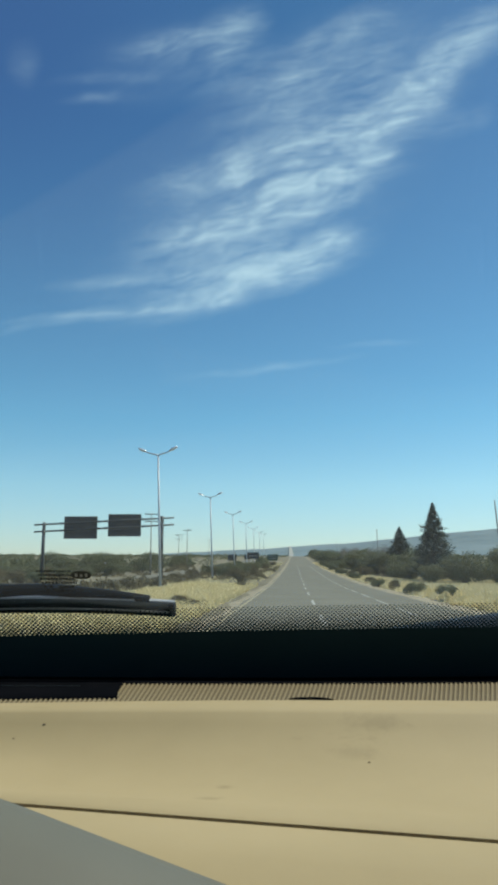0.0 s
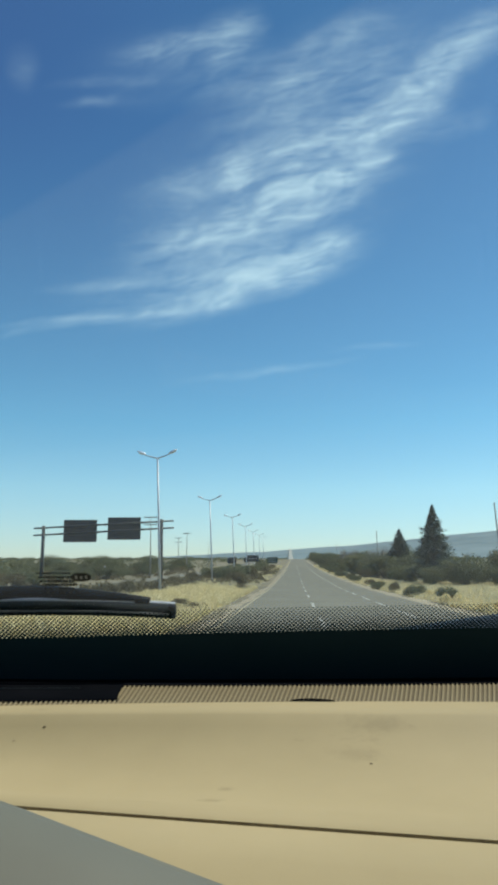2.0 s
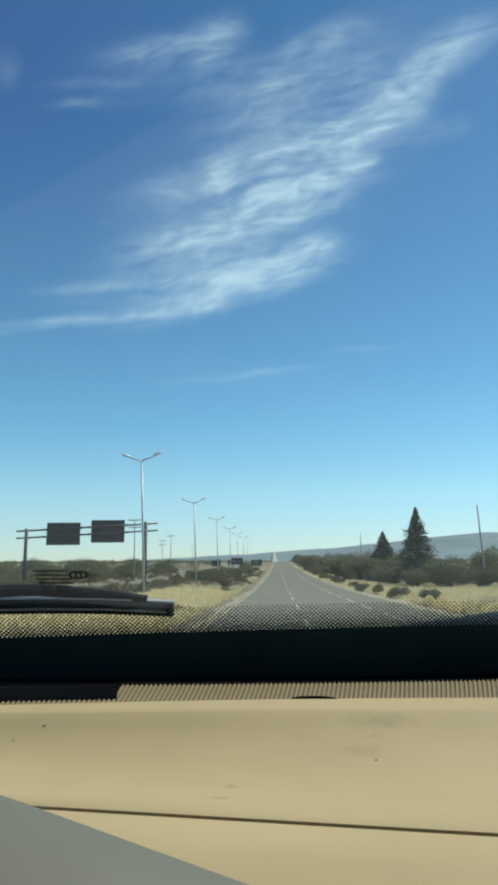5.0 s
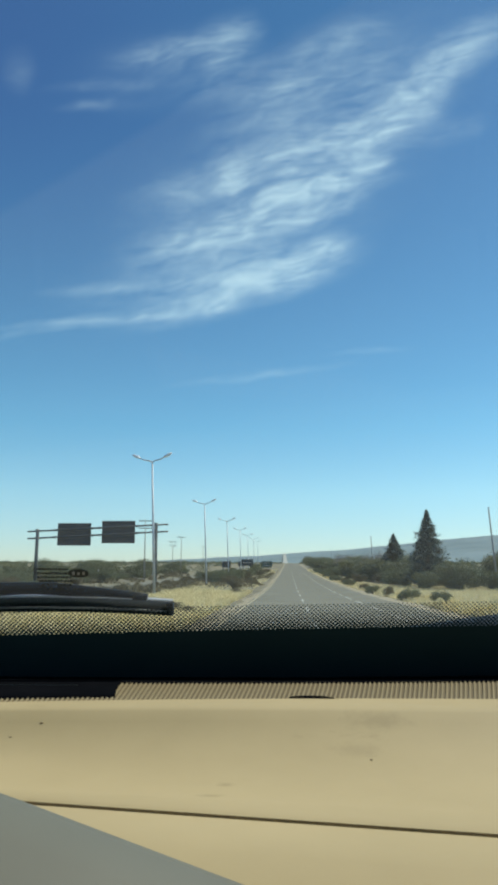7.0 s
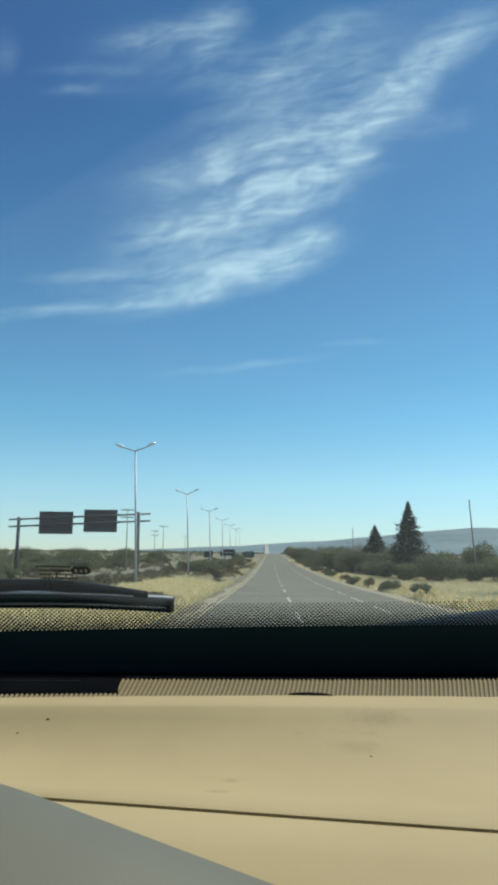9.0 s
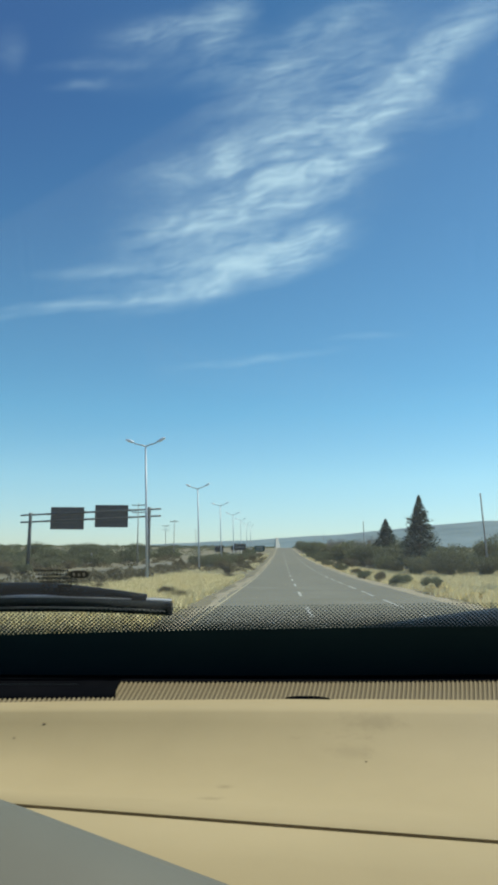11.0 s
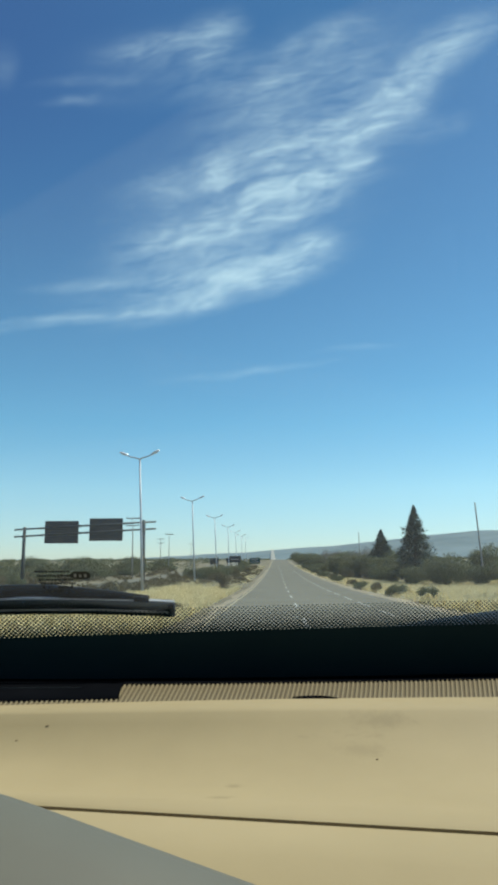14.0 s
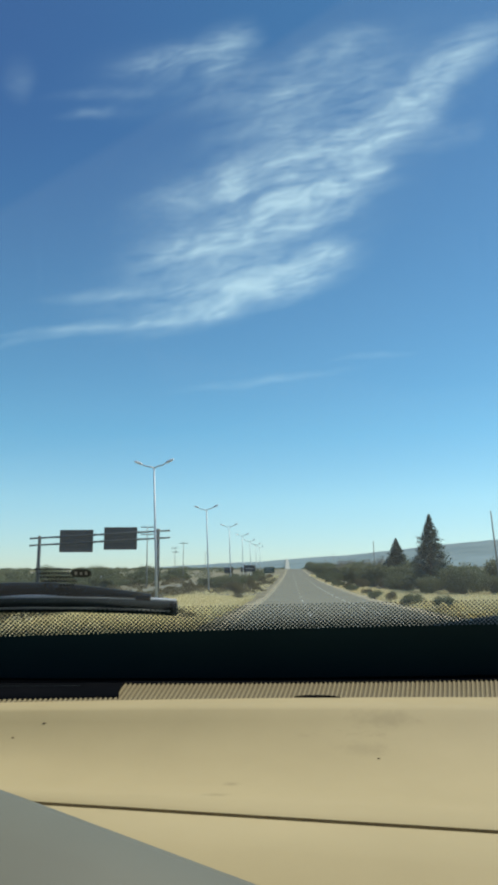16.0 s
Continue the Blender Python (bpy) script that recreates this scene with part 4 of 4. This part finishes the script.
for x, edge in ((X0 - 0.057, bonnet_edge(X0)), (X1 + 0.002, bonnet_edge(X1))):
    part("flank", flank(x, edge), PAINT, shell, "dark painted body side")
    part("rear_quarter", B((x, -2.32, 1.243), (x + 0.055, -0.25, top_z), 0.01), LINING, shell)
    part("pillar", T([(x + 0.03, 1.15, 1.25), (x + 0.03, top_y + 0.02, top_z + 0.02)], [0.05, 0.04], 8), LINING, shell)
for x in (X0 + 0.09, X1 - 0.09):
    for y in (1.78, -1.52):
        wheel = part("wheel", T([(x - 0.10, y, 0.36), (x - 0.085, y, 0.36), (x + 0.085, y, 0.36), (x + 0.10, y, 0.36)], [0.28, 0.32, 0.32, 0.28], 28), RUBBER, shell, "black tyre")
        part("rim", T([(x - 0.106, y, 0.36), (x + 0.106, y, 0.36)], 0.20, 20), STEEL, wheel, "grey steel rim")
nose = []
for y, z in ((2.335, 0.98), (2.385, 0.90), (2.42, 0.74), (2.42, 0.52), (2.37, 0.36), (2.30, 0.34)):
    nose.append([(X0 + (X1 - X0) * q / 10, y - 0.10 * (abs(q - 5) / 5) ** 3, z) for q in range(11)])
part("nose", sheet(nose), PAINT, shell, "dark painted front bumper", True)
part("tail", B((X0, -2.42, 0.38), (X1, -2.365, 0.72), 0.02), PAINT, shell, "dark painted rear bumper")

windscreen = thing("windscreen", (0, CAR_Y, 0), "curved car windscreen with black dotted border", "windscreen")
inner = sheet([[on_glass(x, s) for x in XS] for s in [HEAD * i / 14 for i in range(15)]])
inner.normal_update()
if sum(f.normal.z for f in inner.faces) > 0:
    bmesh.ops.reverse_faces(inner, faces=inner.faces[:])


def band_top(x):
    return 0.0888 + 0.0216 * (x + 0.391)


# dots printed on the glass above the border, in staggered rows, smaller row by row
COL, ROW = 0.0061, 0.00305
for r in range(13):
    size = 0.0024 * (1.0 - 0.042 * r)
    x = (MID - 0.85) / G + (COL / 2 if r % 2 else 0)
    while x < (MID + 0.85) / G:
        s = band_top(x) + 0.001 + ROW * r
        dot = inner.faces.new([inner.verts.new(print_at(x + size * math.cos(a), s + size * math.sin(a), -0.003)) for a in [math.pi * k / 4 for k in range(8)]])
        dot.material_index = 1
        x += COL
pane = part("pane", inner, GLASS, windscreen, "clear glass with a fading pattern of printed black dots")
pane.data.materials.append(BLACK)
pane.visible_shadow = False


part("black_border", sheet([[print_at(x / G, 0.006 + (band_top(x / G) - 0.006) * j / 4, -0.003) for x in XS] for j in range(5)]), BLACK, windscreen, "opaque black printed border")
# dashboard
dash = thing("dashboard", (0, CAR_Y, 0), "beige moulded plastic dashboard, slightly scuffed", "dashboard")


PROFILE = ((0.0, -0.014), (0.0, -0.002), (0.010, 0.0), (0.19, -0.0005), (0.212, -0.0040), (0.25, -0.0142), (0.31, -0.0270), (0.39, -0.0395), (0.48, -0.0480), (0.62, -0.0540), (0.80, -0.0515), (0.97, -0.0437), (1.0, -0.0465))


def seam_y(x):
    return 0.6755 - 0.15 * x


def dash_row(x, k):
    """Profile of the dashboard's top from its lip at the grille to the seam."""
    lip, seam = base_y(x) - 0.218, seam_y(x)
    f, z = PROFILE[k]
    return (x, lip + (seam + 0.004 - lip) * f, 1.332 + z)


part("top_panel", sheet([[dash_row(x, k) for x in XS] for k in range(len(PROFILE))]), DASH, dash, smooth=True)
front_prof = ((-0.007, -0.065), (-0.0068, -0.0514), (-0.0048, -0.0500), (0.05, -0.0575), (0.12, -0.075), (0.19, -0.115), (0.23, -0.185), (0.24, -0.415), (0.20, -0.615))
part("front_panel", sheet([[(x, seam_y(x) - 0.004 - f, 1.334 + z) for x in XS] for f, z in front_prof]), DASH, dash, "lower beige panel", True)
part("seam_gap", sheet([[(x, seam_y(x) + d, 1.334 + z) for x in XS] for d, z in ((0.0042, -0.0482), (0.0045, -0.058), (0.002, -0.060))]), GAP, dash, "dark seam")
# defroster grille: bed coloured darker for the shade between slats, one every few millimetres
def bow(x):
    return 0.03 * x * x


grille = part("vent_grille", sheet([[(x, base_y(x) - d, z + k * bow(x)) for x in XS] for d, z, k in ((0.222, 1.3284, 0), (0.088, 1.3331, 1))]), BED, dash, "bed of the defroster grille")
slat_me = None
x = -0.40
while x < MID + 0.70:
    rise = 0.0045 + bow(x)
    m = pose(x - 0.04 * (x + 0.05), base_y(x) - 0.1565, 1.330 + rise / 2, math.degrees(rise / 0.123), 0, -2.0 - 36 * (x + 0.05))
    if slat_me is None:
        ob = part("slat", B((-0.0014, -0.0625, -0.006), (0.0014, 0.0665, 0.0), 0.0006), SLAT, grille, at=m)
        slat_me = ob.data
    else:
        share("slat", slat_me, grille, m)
    x += 0.0068
part("rear_trim", sheet([[(x, base_y(x) - d, 1.3352 + bow(x) + z) for x in XS] for d, z in ((0.096, -0.012), (0.0955, -0.0008), (0.094, 0.0), (0.020, -0.003), (0.004, -0.020))]), INSERT, dash, "black trim strip along the foot of the windscreen", True)
part("insert", sheet([[(x, base_y(x) - d, z + k * bow(x)) for x in [-0.62 + (0.396 - skew) * i / 12 for i in range(13)]] for d, z, skew, k in ((0.194, 1.316, -0.001, 0), (0.192, 1.3322, -0.001, 0.15), (0.17, 1.3343, 0.003, 0.4), (0.100, 1.3362, 0.012, 1), (0.097, 1.322, 0.012, 1))]), INSERT, dash, "black plastic insert", True)
# bead added in a lighter colour to draw the insert's highlight line
part("insert_bead", T([(x, base_y(x) - 0.124, 1.3358 + 0.8 * bow(x)) for x in [-0.60 + 0.031 * i for i in range(11)]], 0.0006, 6), SATIN, dash, "fine grey bead for the highlight along the black insert")
bm = bmesh.new()
bm.faces.new([bm.verts.new((0.040 + 0.031 * math.cos(a), base_y(0.04) - 0.222 + 0.028 * math.sin(a), 1.3325 - 0.001 * math.sin(a))) for a in [math.pi * k / 12 for k in range(13)]])
bmesh.ops.solidify(bm, geom=bm.faces[:], thickness=0.007)
part("sensor_cap", bm, INSERT, dash, "dark half-round sensor cap")

# grey hood in front of the wheel
hood = thing("instrument_hood", (0, CAR_Y, 0), "smooth grey plastic instrument hood above the dashboard", "instrument hood")
HX = [-0.48 + 0.72 * i / 40 for i in range(41)]


def hood_z(x):
    u = max(-0.15, x + 0.19)
    return 1.3334 - 0.322 * u - max(0.0, -u) ** 2


part("cover", sheet([[(x, 0.56 + dy, hood_z(x) - dz) for x in HX] for dy, dz in ((0.02, 0.10), (0.02, 0.03), (0.016, 0.012), (0.006, 0.003), (-0.01, 0.0), (-0.05, 0.008), (-0.12, 0.035), (-0.20, 0.09), (-0.21, 0.16))]), GREY, hood, smooth=True)

# wiper parked on the outside of the glass
wiper = thing("windscreen_wiper", (0, CAR_Y, 0), "black windscreen wiper parked low on the glass", "wiper")


def ribbon(xs, s_lo, s_hi, o_lo, o_hi):
    """A bar along the glass with given edges up its slope and off its face."""
    bm, rings = bmesh.new(), []
    for x in xs:
        a, b, c, d = s_lo(x), s_hi(x), o_lo(x), o_hi(x)
        m = (a + b) / 2
        rings.append([bm.verts.new(print_at(x, s, o)) for s, o in ((a, c), (b, c), (b - (b - a) * 0.12, d * 0.85), (m, d), (a + (b - a) * 0.12, d * 0.85))])
    for p, q in zip(rings, rings[1:]):
        for k in range(5):
            bm.faces.new((p[k], p[(k + 1) % 5], q[(k + 1) % 5], q[k]))
    bm.faces.new(rings[0]), bm.faces.new(rings[-1][::-1])
    bmesh.ops.recalc_face_normals(bm, faces=bm.faces)
    return bm


WX = [-0.435 + 0.282 * i / 30 for i in range(31)]


def foot_s(x):
    return 0.1189 - 0.0352 * (x + 0.387) + 0.016 * (x + 0.435) + 0.004 * (1 - ((x + 0.293) / 0.14) ** 2)


def swell(x, over):
    return min(1.0, max(0.0, (-0.188 - x) / over))


blade = part("blade", ribbon(WX, lambda x: foot_s(x) + 0.0050, lambda x: foot_s(x) + 0.0183, lambda x: 0.008, lambda x: 0.017), SATIN, wiper, smooth=True)
part("rubber_edge", ribbon(WX, lambda x: foot_s(x) + 0.0010, lambda x: foot_s(x) + 0.0036, lambda x: 0.001, lambda x: 0.010), RUBBER, blade, "black rubber wiping edge")
# two pale strips put the sky's glint on the blade into colour
part("lower_trim", ribbon(WX, lambda x: foot_s(x) + 0.0030, lambda x: foot_s(x) + 0.0056, lambda x: 0.006, lambda x: 0.0185), GLINT, blade, "pale strip for the sky glint low on the blade")
part("spine", ribbon(WX[3:], lambda x: foot_s(x) + 0.0183, lambda x: foot_s(x) + 0.0198, lambda x: 0.011, lambda x: 0.018), GLINT, blade, "pale strip for the sky glint along the blade's top")
part("end_cap", ribbon([-0.161, -0.154, -0.152], lambda x: foot_s(x) + 0.0010, lambda x: foot_s(x) + 0.0190, lambda x: 0.004, lambda x: 0.019), RUBBER, blade)
AX = [-0.425 + 0.233 * i / 30 for i in range(31)]


def arm_foot(x):
    return foot_s(x) + 0.0192 + 0.0030 * max(0.0, 1 - ((x + 0.345) / 0.055) ** 2)


part("arm", ribbon(AX, arm_foot, lambda x: foot_s(x) + 0.0232 + 0.0160 * swell(x, 0.13) ** 0.85, lambda x: 0.012, lambda x: 0.024), RUBBER, wiper, smooth=True)
part("clip", ribbon([-0.208, -0.188], lambda x: foot_s(x) + 0.017, lambda x: foot_s(x) + 0.0252, lambda x: 0.010, lambda x: 0.022), RUBBER, wiper)
part("joint", ribbon([-0.445, -0.436, -0.426, -0.422], lambda x: foot_s(x) + 0.030, lambda x: foot_s(x) + 0.066 - 30 * max(0.0, x + 0.434) ** 2, lambda x: 0.010, lambda x: 0.030), SATIN, wiper, "grey joint of the arm")

# inspection sticker: print on clear film, too small to read, so plain bars
sticker = thing("inspection_sticker", (0, CAR_Y, 0), "clear windscreen sticker with rows of small black print", "sticker")
rng = random.Random(5)
for k in range(6):
    s0 = 0.1918 - 0.0058 * k
    x, end = -0.332 + 0.0022 * k, (-0.289, -0.286, -0.286, -0.280, -0.279, -0.278)[k]
    while x < end:
        w = rng.uniform(0.0016, 0.0040)
        if k < 4 or rng.random() < 0.45:
            part("print_bar", sheet([[print_at(xx, ss, -0.004) for xx in (x, x + w)] for ss in (s0, s0 - (0.0034 if k else 0.0026))]), INK, sticker)
        x += w + 0.0009
badge_rows = [[print_at(-0.286 + 0.0255 * i / 8, 0.1846 + j * 0.0060 * (1 - 0.55 * abs(i - 4) ** 4 / 256), -0.004) for i in range(9)] for j in (1, 0, -1)]
badge = part("badge", sheet(badge_rows), INK, sticker, "black rounded badge")
for k in range(3):
    x = -0.2815 + 0.0066 * k
    part("badge_bar", sheet([[print_at(xx, ss, -0.0046) for xx in (x, x + 0.0034)] for ss in (0.1872 - 0.001 * (k == 1), 0.1822)]), WHITE, badge)

# crumbs and specks lying on the dashboard
for x, y, r in ((-0.288, 0.911, 0.0014), (-0.3188, 0.893, 0.0010), (0.1015, 0.872, 0.0011)):
    bm = bmesh.new()
    bmesh.ops.create_icosphere(bm, subdivisions=1, radius=r, matrix=Matrix.Diagonal((1.7, 1.0, 0.6, 1)))
    f = (base_y(x) - 0.218 - y) / (base_y(x) - 0.222 - seam_y(x))
    z = 1.332 + next(za + (zb - za) * (f - a) / (b - a) for (a, za), (b, zb) in zip(PROFILE[2:], PROFILE[3:]) if a <= f <= b)
    t = thing("crumb", (x, CAR_Y + y, z + r * 0.4), "small dark crumb on the dashboard", "crumb")
    part("grain", bm, CRUMB, t)


# ---------------------------------------------------------------- wall panels, last
panel_me = None
row, y = 0, WALL_START
while y < WALL_END - 3:
    for z0 in range(-1, 5):
        lo = max(0.0, z0 * 1.5 + (0.75 if row % 2 else 0.0))
        hi = min(z0 * 1.5 + 1.5 + (0.75 if row % 2 else 0.0), rail_z(y + 1.5) - 1.0)
        if hi - lo > 0.10:
            m = pose(WALL_X - 0.05, y + 0.76, (lo + hi) / 2) @ Matrix.Diagonal((1, 1, (hi - lo - 0.03) / 1.47, 1))
            if panel_me is None:
                ob = part("panel", B((-0.04, -0.735, -0.735), (0.04, 0.735, 0.735), 0.015), PANEL, ramp_wall, at=m)
                panel_me = ob.data
            else:
                share("panel", panel_me, ramp_wall, m)
    y += 1.52
    row += 1
